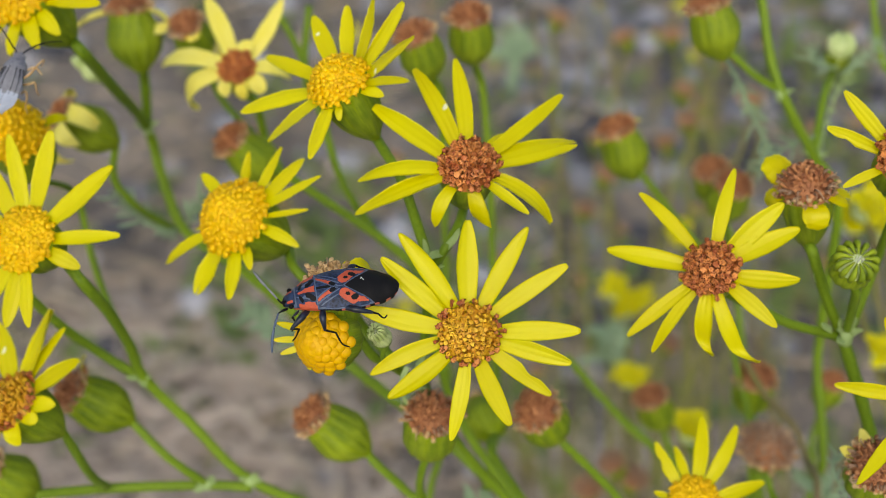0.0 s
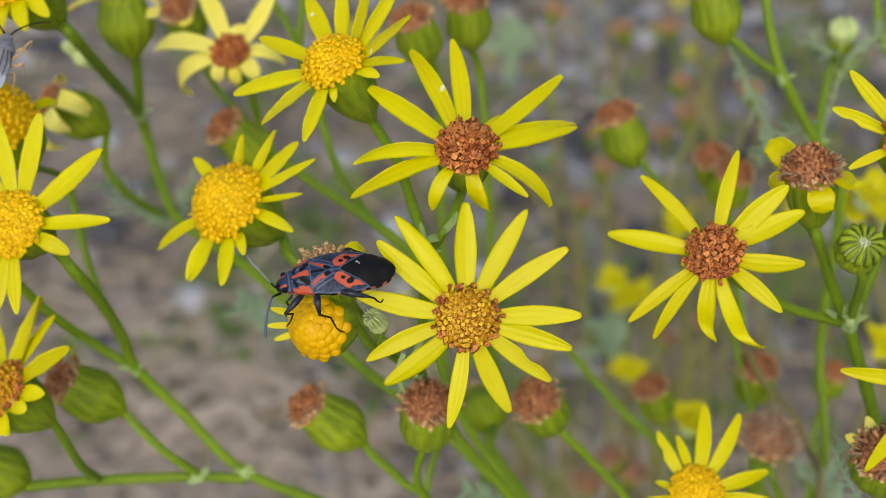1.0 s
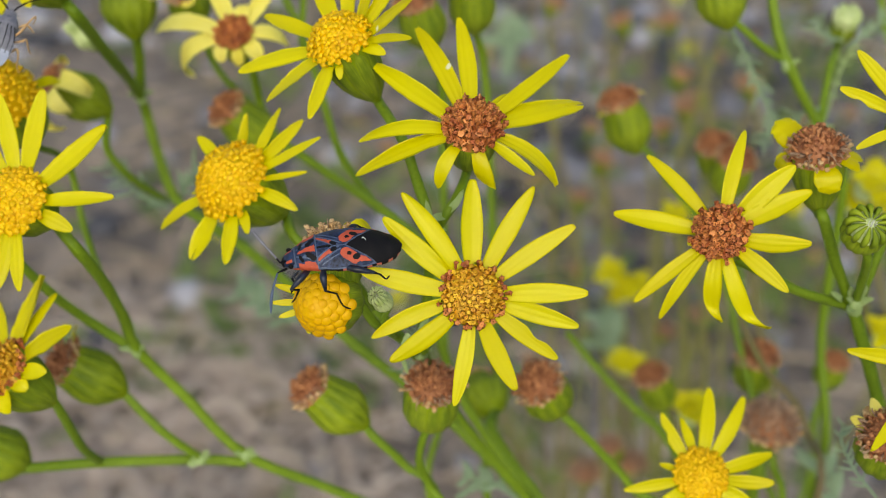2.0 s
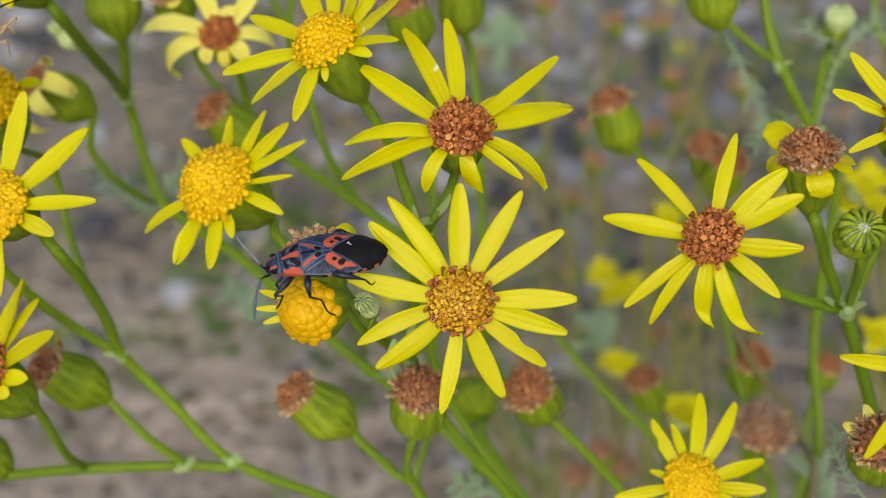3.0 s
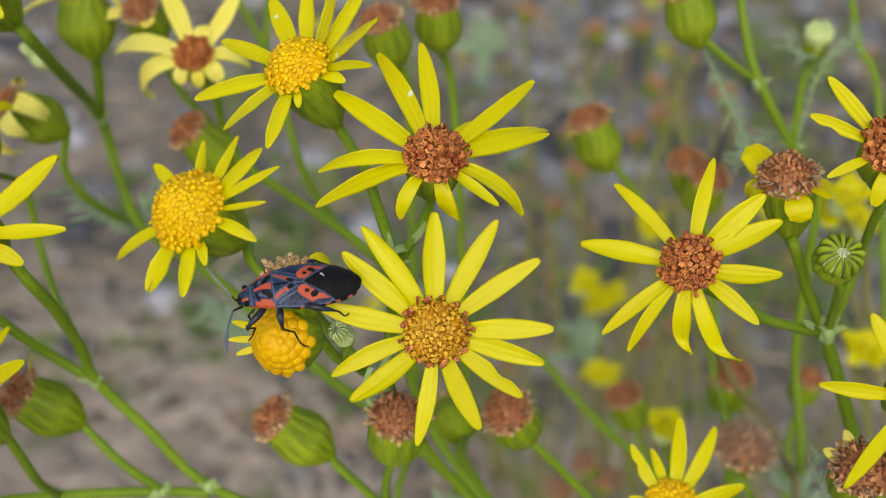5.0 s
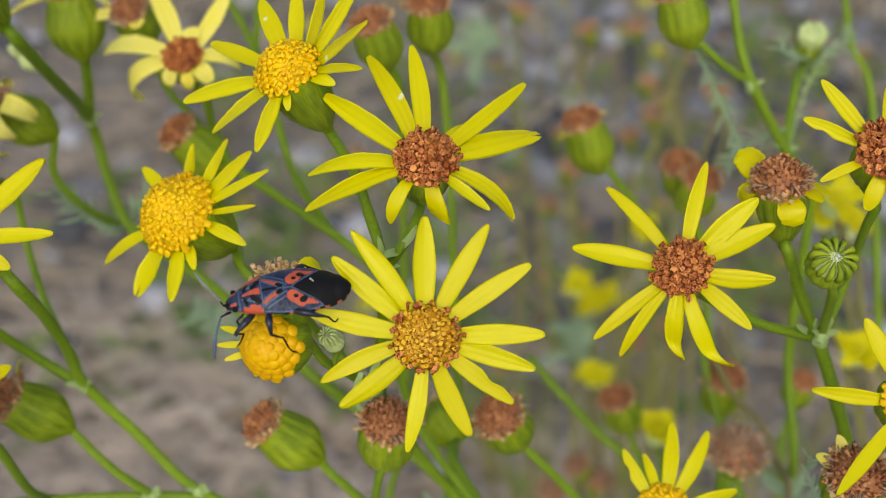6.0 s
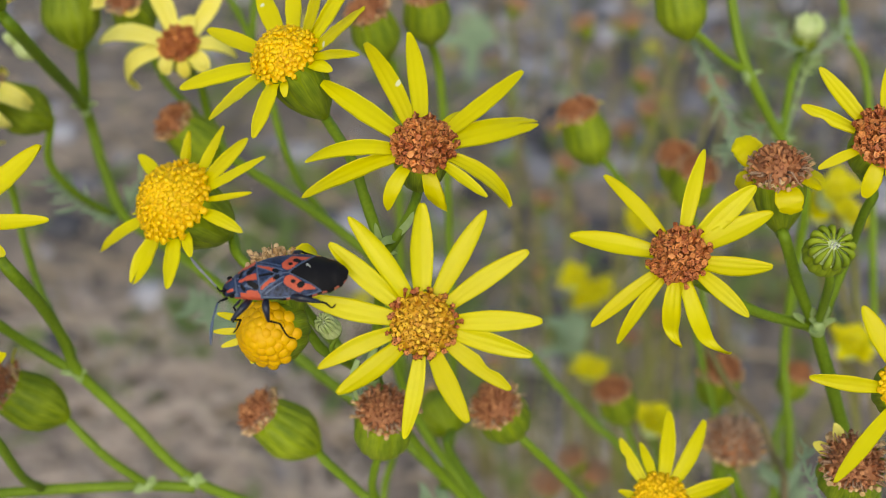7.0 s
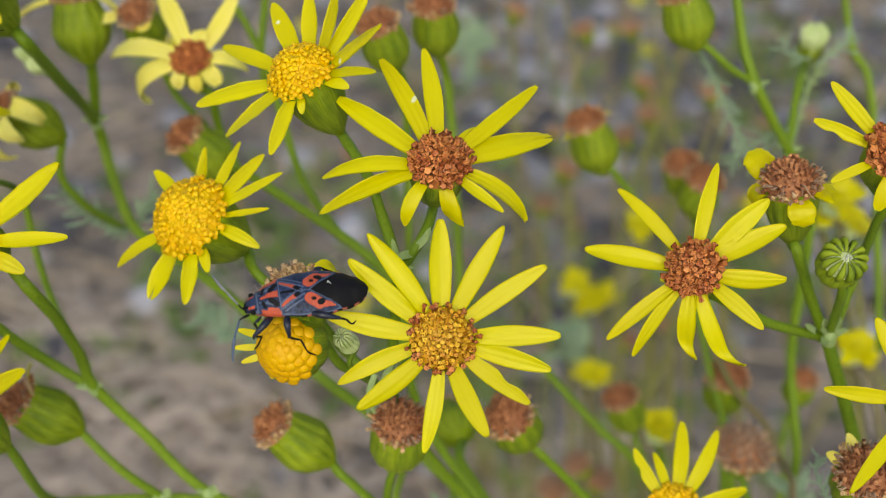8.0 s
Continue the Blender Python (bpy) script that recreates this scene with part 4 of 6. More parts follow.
stem(back_plant, 0.50, 0.55, [(53.0, 145.0, 494.4), (53.0, 145.2, 493.4), (50.1, 137.9, 495.4), (48.6, 133.3, 493.1), (46.9, 128.0, 491.4)])
stem(back_plant, 0.50, 0.55, [(61.4, 160.2, 498.7), (62.7, 154.0, 491.2), (65.5, 148.7, 485.0), (66.3, 125.8, 457.6)])
stem(back_plant, 0.50, 0.50, [(43.0, 120.4, 452.2), (43.0, 120.4, 451.2), (43.7, 119.5, 450.1), (44.8, 112.7, 442.1), (45.4, 107.6, 434.4), (38.0, 112.0, 380.0)])
stem(back_plant, 0.50, 0.50, [(31.1, 122.5, 446.1), (31.5, 122.4, 445.2), (31.4, 121.8, 445.2), (34.8, 115.4, 437.5), (37.3, 110.0, 431.1), (38.0, 112.0, 380.0)])
stem(back_plant, 0.50, 0.50, [(40.2, 103.3, 459.5), (40.2, 103.5, 458.5), (41.6, 101.6, 456.8), (42.0, 97.8, 447.6), (38.0, 112.0, 380.0)])
stem(back_plant, 0.50, 0.50, [(38.3, 135.1, 476.5), (38.2, 135.2, 475.5), (39.2, 135.9, 474.4), (40.9, 132.3, 467.0), (43.5, 112.0, 436.5), (38.0, 112.0, 380.0)])
stem(back_plant, 0.45, 0.50, [(37.7, 139.4, 476.4), (37.9, 139.5, 475.4), (38.4, 138.3, 475.6), (40.1, 135.4, 470.7)])
stem(back_plant, 0.45, 0.50, [(60.0, 135.4, 437.3), (59.9, 135.5, 436.3), (60.3, 134.9, 437.4), (58.3, 131.5, 431.8), (56.1, 123.3, 422.0), (38.0, 112.0, 380.0)])
stem(back_plant, 0.45, 0.60, [(40.3, 140.2, 422.7), (40.3, 140.5, 421.7), (42.3, 140.9, 416.5), (44.0, 138.3, 404.1), (48.8, 137.4, 390.6), (38.0, 112.0, 380.0)])
stem(back_plant, 1.2, 1.8, [(38, 112, 380), (39, 113, 190), (38, 112, 0)])

# the far plant
far_plant = plant((60, 150, 0), PLANT_LABELS['far'])
flower_head(far_plant, (41.92, 222.74, 378.74), (0.000, -0.227, 0.974), 1.30, 0.60, 'fresh', (4.5, 1.9), [(0, 2.8, 45, -10, 1.7), (36, 2.8, 45, -10, 1.7), (72, 2.8, 45, -10, 1.7), (108, 2.8, 45, -10, 1.7), (144, 2.8, 45, -10, 1.7), (180, 2.8, 45, -10, 1.7), (216, 2.8, 45, -10, 1.7), (252, 2.8, 45, -10, 1.7), (288, 2.8, 45, -10, 1.7), (324, 2.8, 45, -10, 1.7)],
            'yellow ragwort flower with open rays and a golden disc')
flower_head(far_plant, (41.47, 204.24, 372.24), (0.000, -0.334, 0.942), 1.30, 0.60, 'fresh', (4.5, 1.9), [(0, 2.8, 45, -10, 1.7), (36, 2.8, 45, -10, 1.7), (72, 2.8, 45, -10, 1.7), (108, 2.8, 45, -10, 1.7), (144, 2.8, 45, -10, 1.7), (180, 2.8, 45, -10, 1.7), (216, 2.8, 45, -10, 1.7), (252, 2.8, 45, -10, 1.7), (288, 2.8, 45, -10, 1.7), (324, 2.8, 45, -10, 1.7)],
            'yellow ragwort flower with open rays and a golden disc')
flower_head(far_plant, (69.27, 159.83, 459.34), (0.101, -0.333, 0.938), 1.20, 0.60, 'fresh', (4.5, 1.9), [(0, 2.8, 45, -10, 1.7), (36, 2.8, 45, -10, 1.7), (72, 2.8, 45, -10, 1.7), (108, 2.8, 45, -10, 1.7), (144, 2.8, 45, -10, 1.7), (180, 2.8, 45, -10, 1.7), (216, 2.8, 45, -10, 1.7), (252, 2.8, 45, -10, 1.7), (288, 2.8, 45, -10, 1.7), (324, 2.8, 45, -10, 1.7)],
            'yellow ragwort flower with open rays and an orange disc')
flower_head(far_plant, (75.65, 150.91, 433.14), (0.101, -0.333, 0.938), 1.20, 0.60, 'fresh', (4.5, 1.9), [(0, 2.8, 45, -10, 1.7), (36, 2.8, 45, -10, 1.7), (72, 2.8, 45, -10, 1.7), (108, 2.8, 45, -10, 1.7), (144, 2.8, 45, -10, 1.7), (180, 2.8, 45, -10, 1.7), (216, 2.8, 45, -10, 1.7), (252, 2.8, 45, -10, 1.7), (288, 2.8, 45, -10, 1.7), (324, 2.8, 45, -10, 1.7)],
            'yellow ragwort flower with open rays and a golden disc')
flower_head(far_plant, (68.14, 162.48, 454.72), (-0.196, -0.223, 0.955), 1.20, 0.60, 'fresh', (4.5, 1.9), [(0, 2.8, 45, -10, 1.7), (36, 2.8, 45, -10, 1.7), (72, 2.8, 45, -10, 1.7), (108, 2.8, 45, -10, 1.7), (144, 2.8, 45, -10, 1.7), (180, 2.8, 45, -10, 1.7), (216, 2.8, 45, -10, 1.7), (252, 2.8, 45, -10, 1.7), (288, 2.8, 45, -10, 1.7), (324, 2.8, 45, -10, 1.7)],
            'yellow ragwort flower with open rays and a golden disc')
flower_head(far_plant, (75.26, 165.19, 450.17), (0.196, -0.223, 0.955), 1.20, 0.60, 'fresh', (4.5, 1.9), [(0, 2.8, 45, -10, 1.7), (36, 2.8, 45, -10, 1.7), (72, 2.8, 45, -10, 1.7), (108, 2.8, 45, -10, 1.7), (144, 2.8, 45, -10, 1.7), (180, 2.8, 45, -10, 1.7), (216, 2.8, 45, -10, 1.7), (252, 2.8, 45, -10, 1.7), (288, 2.8, 45, -10, 1.7), (324, 2.8, 45, -10, 1.7)],
            'yellow ragwort flower with open rays and a golden disc')
flower_head(far_plant, (55.43, 234.56, 392.82), (0.000, -0.227, 0.974), 1.20, 0.60, 'fresh', (4.5, 1.9), [(0, 2.8, 45, -10, 1.7), (36, 2.8, 45, -10, 1.7), (72, 2.8, 45, -10, 1.7), (108, 2.8, 45, -10, 1.7), (144, 2.8, 45, -10, 1.7), (180, 2.8, 45, -10, 1.7), (216, 2.8, 45, -10, 1.7), (252, 2.8, 45, -10, 1.7), (288, 2.8, 45, -10, 1.7), (324, 2.8, 45, -10, 1.7)],
            'yellow ragwort flower with open rays and a golden disc')
flower_head(far_plant, (38.72, 225.61, 382.15), (-0.196, -0.223, 0.955), 1.20, 0.60, 'fresh', (4.5, 1.9), [(0, 2.8, 45, -10, 1.7), (36, 2.8, 45, -10, 1.7), (72, 2.8, 45, -10, 1.7), (108, 2.8, 45, -10, 1.7), (144, 2.8, 45, -10, 1.7), (180, 2.8, 45, -10, 1.7), (216, 2.8, 45, -10, 1.7), (252, 2.8, 45, -10, 1.7), (288, 2.8, 45, -10, 1.7), (324, 2.8, 45, -10, 1.7)],
            'yellow ragwort flower with open rays and a golden disc')
flower_head(far_plant, (47.20, 231.28, 373.35), (0.196, -0.223, 0.955), 1.20, 0.60, 'fresh', (4.5, 1.9), [(0, 2.8, 45, -10, 1.7), (36, 2.8, 45, -10, 1.7), (72, 2.8, 45, -10, 1.7), (108, 2.8, 45, -10, 1.7), (144, 2.8, 45, -10, 1.7), (180, 2.8, 45, -10, 1.7), (216, 2.8, 45, -10, 1.7), (252, 2.8, 45, -10, 1.7), (288, 2.8, 45, -10, 1.7), (324, 2.8, 45, -10, 1.7)],
            'yellow ragwort flower with open rays and a golden disc')
flower_head(far_plant, (41.50, 265.89, 430.16), (-0.388, -0.080, 0.918), 2.40, 1.50, 'dry', (4.6, 2.4), [],
            'dry fluffy pinkish-brown seed head')
flower_head(far_plant, (60.32, 274.35, 409.13), (0.166, -0.086, 0.982), 2.64, 1.50, 'dry', (4.6, 2.4), [],
            'dry fluffy pinkish-brown seed head')
flower_head(far_plant, (59.58, 260.69, 408.41), (-0.084, -0.087, 0.993), 2.88, 1.50, 'dry', (4.6, 2.4), [],
            'dry fluffy pinkish-brown seed head')
flower_head(far_plant, (56.84, 273.77, 392.88), (-0.319, -0.083, 0.944), 2.52, 1.50, 'dry', (4.6, 2.4), [],
            'dry fluffy pinkish-brown seed head')
flower_head(far_plant, (38.28, 251.91, 397.93), (0.245, -0.085, 0.966), 2.76, 1.50, 'dry', (4.6, 2.4), [],
            'dry fluffy pinkish-brown seed head')
flower_head(far_plant, (35.99, 269.69, 372.46), (0.000, -0.087, 0.996), 2.40, 1.50, 'dry', (4.6, 2.4), [],
            'dry fluffy pinkish-brown seed head')
flower_head(far_plant, (60.61, 301.34, 410.18), (-0.245, -0.085, 0.966), 2.64, 1.50, 'dry', (4.6, 2.4), [],
            'dry fluffy pinkish-brown seed head')
flower_head(far_plant, (27.73, 295.73, 419.05), (0.319, -0.083, 0.944), 2.88, 1.50, 'dry', (4.6, 2.4), [],
            'dry fluffy pinkish-brown seed head')
flower_head(far_plant, (47.97, 348.81, 342.29), (0.084, -0.087, 0.993), 2.52, 1.50, 'dry', (4.6, 2.4), [],
            'dry fluffy pinkish-brown seed head')
flower_head(far_plant, (73.26, 255.86, 418.21), (-0.166, -0.086, 0.982), 2.76, 1.50, 'dry', (4.6, 2.4), [],
            'dry fluffy pinkish-brown seed head')
flower_head(far_plant, (29.94, 152.87, 401.25), (-0.388, -0.080, 0.918), 2.40, 1.50, 'dry', (4.6, 2.4), [],
            'dry fluffy pinkish-brown seed head')
flower_head(far_plant, (34.62, 153.53, 395.82), (0.166, -0.086, 0.982), 2.64, 1.50, 'dry', (4.6, 2.4), [],
            'dry fluffy pinkish-brown seed head')
flower_head(far_plant, (26.07, 154.92, 391.25), (-0.084, -0.087, 0.993), 2.88, 1.50, 'dry', (4.6, 2.4), [],
            'dry fluffy pinkish-brown seed head')
flower_head(far_plant, (61.42, 219.16, 374.47), (-0.319, -0.083, 0.944), 2.52, 1.50, 'dry', (4.6, 2.4), [],
            'dry fluffy pinkish-brown seed head')
flower_head(far_plant, (57.60, 238.12, 350.39), (0.245, -0.085, 0.966), 2.76, 1.50, 'dry', (4.6, 2.4), [],
            'dry fluffy pinkish-brown seed head')
flower_head(far_plant, (26.52, 296.80, 280.31), (0.000, -0.087, 0.996), 2.40, 1.50, 'dry', (4.6, 2.4), [],
            'dry fluffy pinkish-brown seed head')
flower_head(far_plant, (42.12, 316.85, 304.20), (-0.245, -0.085, 0.966), 2.64, 1.50, 'dry', (4.6, 2.4), [],
            'dry fluffy pinkish-brown seed head')
stem(far_plant, 0.45, 0.60, [(41.9, 223.7, 374.4), (41.9, 224.0, 373.5), (43.8, 223.2, 366.8), (45.3, 218.1, 351.5), (51.0, 194.9, 311.3), (60.0, 150.0, 250.0)])
stem(far_plant, 0.45, 0.60, [(41.5, 205.7, 368.1), (41.5, 206.0, 367.1), (43.3, 204.5, 360.2), (44.9, 199.6, 344.9), (50.4, 188.8, 319.6), (60.0, 150.0, 250.0)])
stem(far_plant, 0.45, 0.60, [(68.8, 161.3, 455.2), (68.7, 161.6, 454.3), (72.5, 162.5, 450.1), (75.1, 160.8, 438.7), (81.0, 134.4, 394.7), (60.0, 150.0, 250.0)])
stem(far_plant, 0.45, 0.60, [(75.2, 152.4, 429.0), (75.1, 152.7, 428.1), (79.0, 152.8, 422.9), (81.7, 150.3, 410.6), (87.9, 140.4, 386.4), (60.0, 150.0, 250.0)])
stem(far_plant, 0.45, 0.60, [(69.0, 163.5, 450.5), (69.2, 163.7, 449.6), (71.3, 165.0, 445.3), (73.8, 163.1, 433.7), (79.7, 137.4, 390.6), (60.0, 150.0, 250.0)])
stem(far_plant, 0.45, 0.60, [(74.4, 166.2, 446.0), (74.2, 166.4, 445.0), (78.6, 167.6, 440.6), (81.3, 165.5, 428.8), (87.5, 140.4, 386.4), (60.0, 150.0, 250.0)])
stem(far_plant, 0.45, 0.60, [(55.4, 235.6, 388.5), (55.4, 235.8, 387.5), (57.6, 235.3, 381.3), (59.5, 230.5, 366.2), (65.5, 194.9, 311.3), (60.0, 150.0, 250.0)])
stem(far_plant, 0.45, 0.60, [(39.6, 226.6, 377.9), (39.8, 226.8, 377.0), (40.5, 226.1, 370.3), (42.0, 221.1, 355.0), (47.5, 194.9, 311.3), (60.0, 150.0, 250.0)])
stem(far_plant, 0.45, 0.60, [(46.3, 232.3, 369.1), (46.1, 232.5, 368.2), (49.2, 231.6, 361.2), (50.8, 226.3, 345.6), (56.7, 200.9, 303.0), (60.0, 150.0, 250.0)])
stem(far_plant, 0.45, 0.60, [(43.3, 266.3, 426.0), (43.6, 266.3, 425.1), (41.3, 267.4, 418.0), (40.0, 258.4, 396.3), (41.6, 194.4, 310.7), (60.0, 150.0, 250.0)])
stem(far_plant, 0.45, 0.60, [(59.6, 274.7, 404.7), (59.4, 274.8, 403.7), (62.5, 275.2, 396.1), (64.0, 265.0, 373.1), (64.0, 206.5, 294.0), (60.0, 150.0, 250.0)])
stem(far_plant, 0.45, 0.60, [(60.0, 261.1, 403.9), (60.0, 261.2, 402.9), (63.7, 261.6, 395.5), (67.7, 251.8, 372.9), (66.0, 200.4, 302.4), (60.0, 150.0, 250.0)])
stem(far_plant, 0.45, 0.60, [(58.3, 274.1, 388.6), (58.6, 274.2, 387.7), (58.2, 274.2, 379.3), (59.9, 263.3, 355.5), (65.7, 212.5, 285.6), (60.0, 150.0, 250.0)])
stem(far_plant, 0.45, 0.60, [(37.2, 252.3, 393.6), (36.9, 252.4, 392.6), (41.2, 252.6, 384.7), (44.9, 242.5, 361.9), (48.4, 200.4, 302.4), (60.0, 150.0, 250.0)])
stem(far_plant, 0.45, 0.60, [(36.0, 270.1, 368.0), (36.0, 270.2, 367.0), (36.1, 269.5, 358.3), (37.7, 257.9, 333.6), (35.8, 218.5, 277.3), (60.0, 150.0, 250.0)])
stem(far_plant, 0.45, 0.60, [(61.7, 301.7, 405.8), (62.0, 301.8, 404.9), (63.5, 302.0, 397.0), (68.3, 291.1, 373.1), (64.9, 218.5, 277.3), (60.0, 150.0, 250.0)])
stem(far_plant, 0.45, 0.60, [(26.3, 296.1, 414.8), (26.0, 296.2, 413.8), (27.1, 296.7, 406.2), (28.8, 286.3, 382.9), (32.7, 212.5, 285.6), (60.0, 150.0, 250.0)])
stem(far_plant, 0.45, 0.60, [(47.6, 349.2, 337.8), (47.5, 349.3, 336.8), (49.8, 347.3, 326.5), (55.3, 332.2, 297.6), (57.9, 266.8, 210.4), (60.0, 150.0, 250.0)])
stem(far_plant, 0.45, 0.60, [(74.0, 256.3, 413.8), (74.2, 256.3, 412.8), (77.9, 257.1, 405.7), (76.6, 247.8, 383.7), (86.6, 194.4, 310.7), (60.0, 150.0, 250.0)])
stem(far_plant, 0.45, 0.60, [(31.7, 153.2, 397.1), (32.1, 153.3, 396.2), (31.1, 153.8, 388.3), (34.9, 146.4, 368.6), (31.6, 129.5, 339.1), (60.0, 150.0, 250.0)])
stem(far_plant, 0.45, 0.60, [(33.9, 153.9, 391.4), (33.7, 154.0, 390.4), (37.4, 154.3, 382.7), (36.3, 146.6, 362.7), (38.7, 129.3, 332.8), (60.0, 150.0, 250.0)])
stem(far_plant, 0.45, 0.60, [(26.5, 155.3, 386.8), (26.5, 155.4, 385.8), (26.6, 155.5, 378.0), (30.5, 147.7, 357.7), (31.4, 130.0, 327.4), (60.0, 150.0, 250.0)])
stem(far_plant, 0.45, 0.60, [(62.9, 219.5, 370.2), (63.2, 219.6, 369.3), (64.6, 219.3, 360.6), (63.5, 209.2, 337.7), (72.1, 187.2, 302.1), (60.0, 150.0, 250.0)])
stem(far_plant, 0.45, 0.60, [(56.5, 238.5, 346.0), (56.3, 238.6, 345.1), (57.9, 237.5, 335.7), (63.8, 225.9, 311.0), (70.9, 201.5, 272.5), (60.0, 150.0, 250.0)])
stem(far_plant, 0.45, 0.60, [(26.5, 297.2, 275.8), (26.5, 297.3, 274.8), (28.1, 294.2, 263.2), (25.5, 278.2, 233.2), (26.9, 246.4, 186.0), (60.0, 150.0, 250.0)])
stem(far_plant, 0.45, 0.60, [(43.2, 317.2, 299.8), (43.5, 317.3, 298.9), (46.6, 314.7, 287.6), (47.6, 299.0, 258.0), (46.8, 266.8, 210.4), (60.0, 150.0, 250.0)])
stem(far_plant, 0.40, 0.55, [(39.3, 120.7, 465.6), (43.1, 117.7, 458.9), (49.6, 113.5, 450.8), (49.8, 104.3, 433.6), (60.0, 150.0, 250.0)])
stem(far_plant, 0.40, 0.55, [(53.1, 229.7, 446.2), (55.9, 222.9, 431.8), (60.7, 216.6, 418.1), (60.8, 207.5, 401.1), (61.7, 170.8, 340.1), (60.0, 150.0, 250.0)])
stem(far_plant, 0.40, 0.55, [(66.8, 263.9, 427.8), (60.7, 254.7, 410.6), (52.7, 239.4, 383.1), (54.9, 194.8, 306.5), (60.0, 150.0, 250.0)])
stem(far_plant, 0.40, 0.55, [(19.1, 271.1, 436.3), (23.8, 256.4, 409.5), (30.5, 239.4, 383.1), (31.1, 194.8, 306.5), (60.0, 150.0, 250.0)])
stem(far_plant, 0.40, 0.55, [(53.0, 183.1, 427.9), (49.6, 173.9, 410.8), (42.9, 165.0, 394.0), (42.5, 149.8, 369.6), (60.0, 150.0, 250.0)])
stem(far_plant, 0.40, 0.55, [(55.6, 173.4, 431.9), (58.2, 166.7, 417.8), (61.5, 158.3, 401.5), (60.8, 143.8, 378.0), (60.0, 150.0, 250.0)])
stem(far_plant, 0.40, 0.55, [(33.8, 299.2, 423.2), (33.6, 287.9, 403.4), (28.4, 273.1, 379.7), (28.6, 209.7, 285.4), (60.0, 150.0, 250.0)])
stem(far_plant, 0.40, 0.55, [(60.8, 204.7, 450.6), (56.9, 200.1, 438.9), (51.1, 191.5, 422.4), (53.7, 154.6, 362.9), (60.0, 150.0, 250.0)])
stem(far_plant, 0.40, 0.55, [(34.1, 253.8, 446.9), (38.8, 241.4, 425.8), (46.9, 230.2, 406.2), (48.2, 179.8, 327.5), (60.0, 150.0, 250.0)])
stem(far_plant, 1.2, 1.8, [(60, 150, 250), (61, 151, 125), (60, 150, 0)])

# ---- leaves ----
def leaf(parent, width, points, mat=None):
    """A narrow leaf; broad ones are cut into toothed side lobes."""
    line = curve_through(points, 5)
    rng = random.Random(int(points[0][0] * 53 + points[0][2] * 29))
    n = len(line)
    verts, faces = [], []
    view = Vector((0, -0.6, 0.8))

    def blade(path, wide):
        k = len(path)
        start = len(verts)
        for i, q in enumerate(path):
            t = (path[min(i + 1, k - 1)] - path[max(i - 1, 0)]).normalized()
            a = t.cross(view).normalized()
            up = a.cross(t)
            w = wide / 2 * (0.35 + 0.65 * math.sin(math.pi * min(1, 0.25 + 0.75 * i / (k - 1)))) if i < k - 1 else wide * 0.04
            verts.extend(tuple(q + a * (w * v) + up * (0.2 * wide * abs(v)) + up * z) for z in (0.0, -0.09) for v in (-1, 0, 1))
        for i in range(k - 1):
            b = start + 6 * i
            for u, v in ((0, 1), (1, 2), (2, 5), (5, 4), (4, 3), (3, 0)):
                faces.append((b + u, b + v, b + 6 + v, b + 6 + u))
        faces.append((start, start + 3, start + 4, start + 5, start + 2, start + 1))
        e = start + 6 * (k - 1)
        faces.append((e, e + 1, e + 2, e + 5, e + 4, e + 3))

    if width < 1.6:
        blade(line, width)
    else:
        blade(line, width * 0.18)
        for i in range(2, n - 1):
            t = (line[i + 1] - line[i - 1]).normalized()
            a = t.cross(view).normalized()
            for side in (-1, 1):
                if rng.random() < 0.2:
                    continue
                size = width * rng.uniform(0.25, 1.15) * (0.5 + 0.5 * math.sin(math.pi * i / n))
                d = (a * side + t * rng.uniform(0.4, 0.9) + view * rng.uniform(-0.3, 0.3)).normalized()
                blade([line[i] + d * size * f + t * size * 0.25 * f * f for f in (0, 0.4, 0.75, 1)], width * rng.uniform(0.10, 0.17) * (1.8 if width > 3.6 else 1))
    return build("leaf", verts, faces, mat or (LEAF if width > 1.6 else AXIL), parent, "feathery blue-green leaf" if width > 1.6 else "", under(parent, Matrix()))


leaf(back_plant, 2.8, [(34.6, 133.1, 503.7), (36.8, 131.7, 500.5), (38.6, 130.0, 496.9), (40.6, 128.4, 493.4), (43.2, 127.5, 489.2)])
leaf(back_plant, 2.4, [(47.5, 130.7, 493.1), (44.9, 130.9, 491.7), (42.3, 130.5, 489.7), (40.3, 129.9, 487.5)])
leaf(mid_plant, 4.0, [(-22.1, 130.2, 455.1), (-26.5, 133.0, 455.3), (-30.1, 134.8, 455.9), (-33.2, 136.6, 456.6)])
leaf(mid_plant, 0.6, [(-4.4, 81.6, 499.9), (-5.0, 81.1, 497.7), (-4.6, 81.3, 494.8)])
leaf(mid_plant, 0.7, [(-2.6, 81.9, 501.8), (-3.7, 81.8, 498.6), (-5.0, 81.1, 497.7)])
leaf(right_plant, 1.8, [(43.9, 78.6, 479.2), (41.9, 81.1, 480.7), (40.9, 83.7, 482.2), (41.4, 85.7, 483.0)])
leaf(right_plant, 4.0, [(54.1, 102.3, 445.2), (51.3, 105.9, 448.0), (50.5, 109.0, 450.1)])
leaf(back_plant, 2.4, [(53.1, 141.1, 496.1), (55.8, 141.6, 498.3), (58.0, 143.1, 500.0)])
leaf(back_plant, 2.2, [(52.3, 141.6, 496.7), (49.4, 141.2, 497.8), (47.9, 142.6, 499.5)])
leaf(back_plant, 1.6, [(48.5, 131.0, 490.3), (52.7, 140.5, 493.8), (54.6, 141.3, 496.4)])
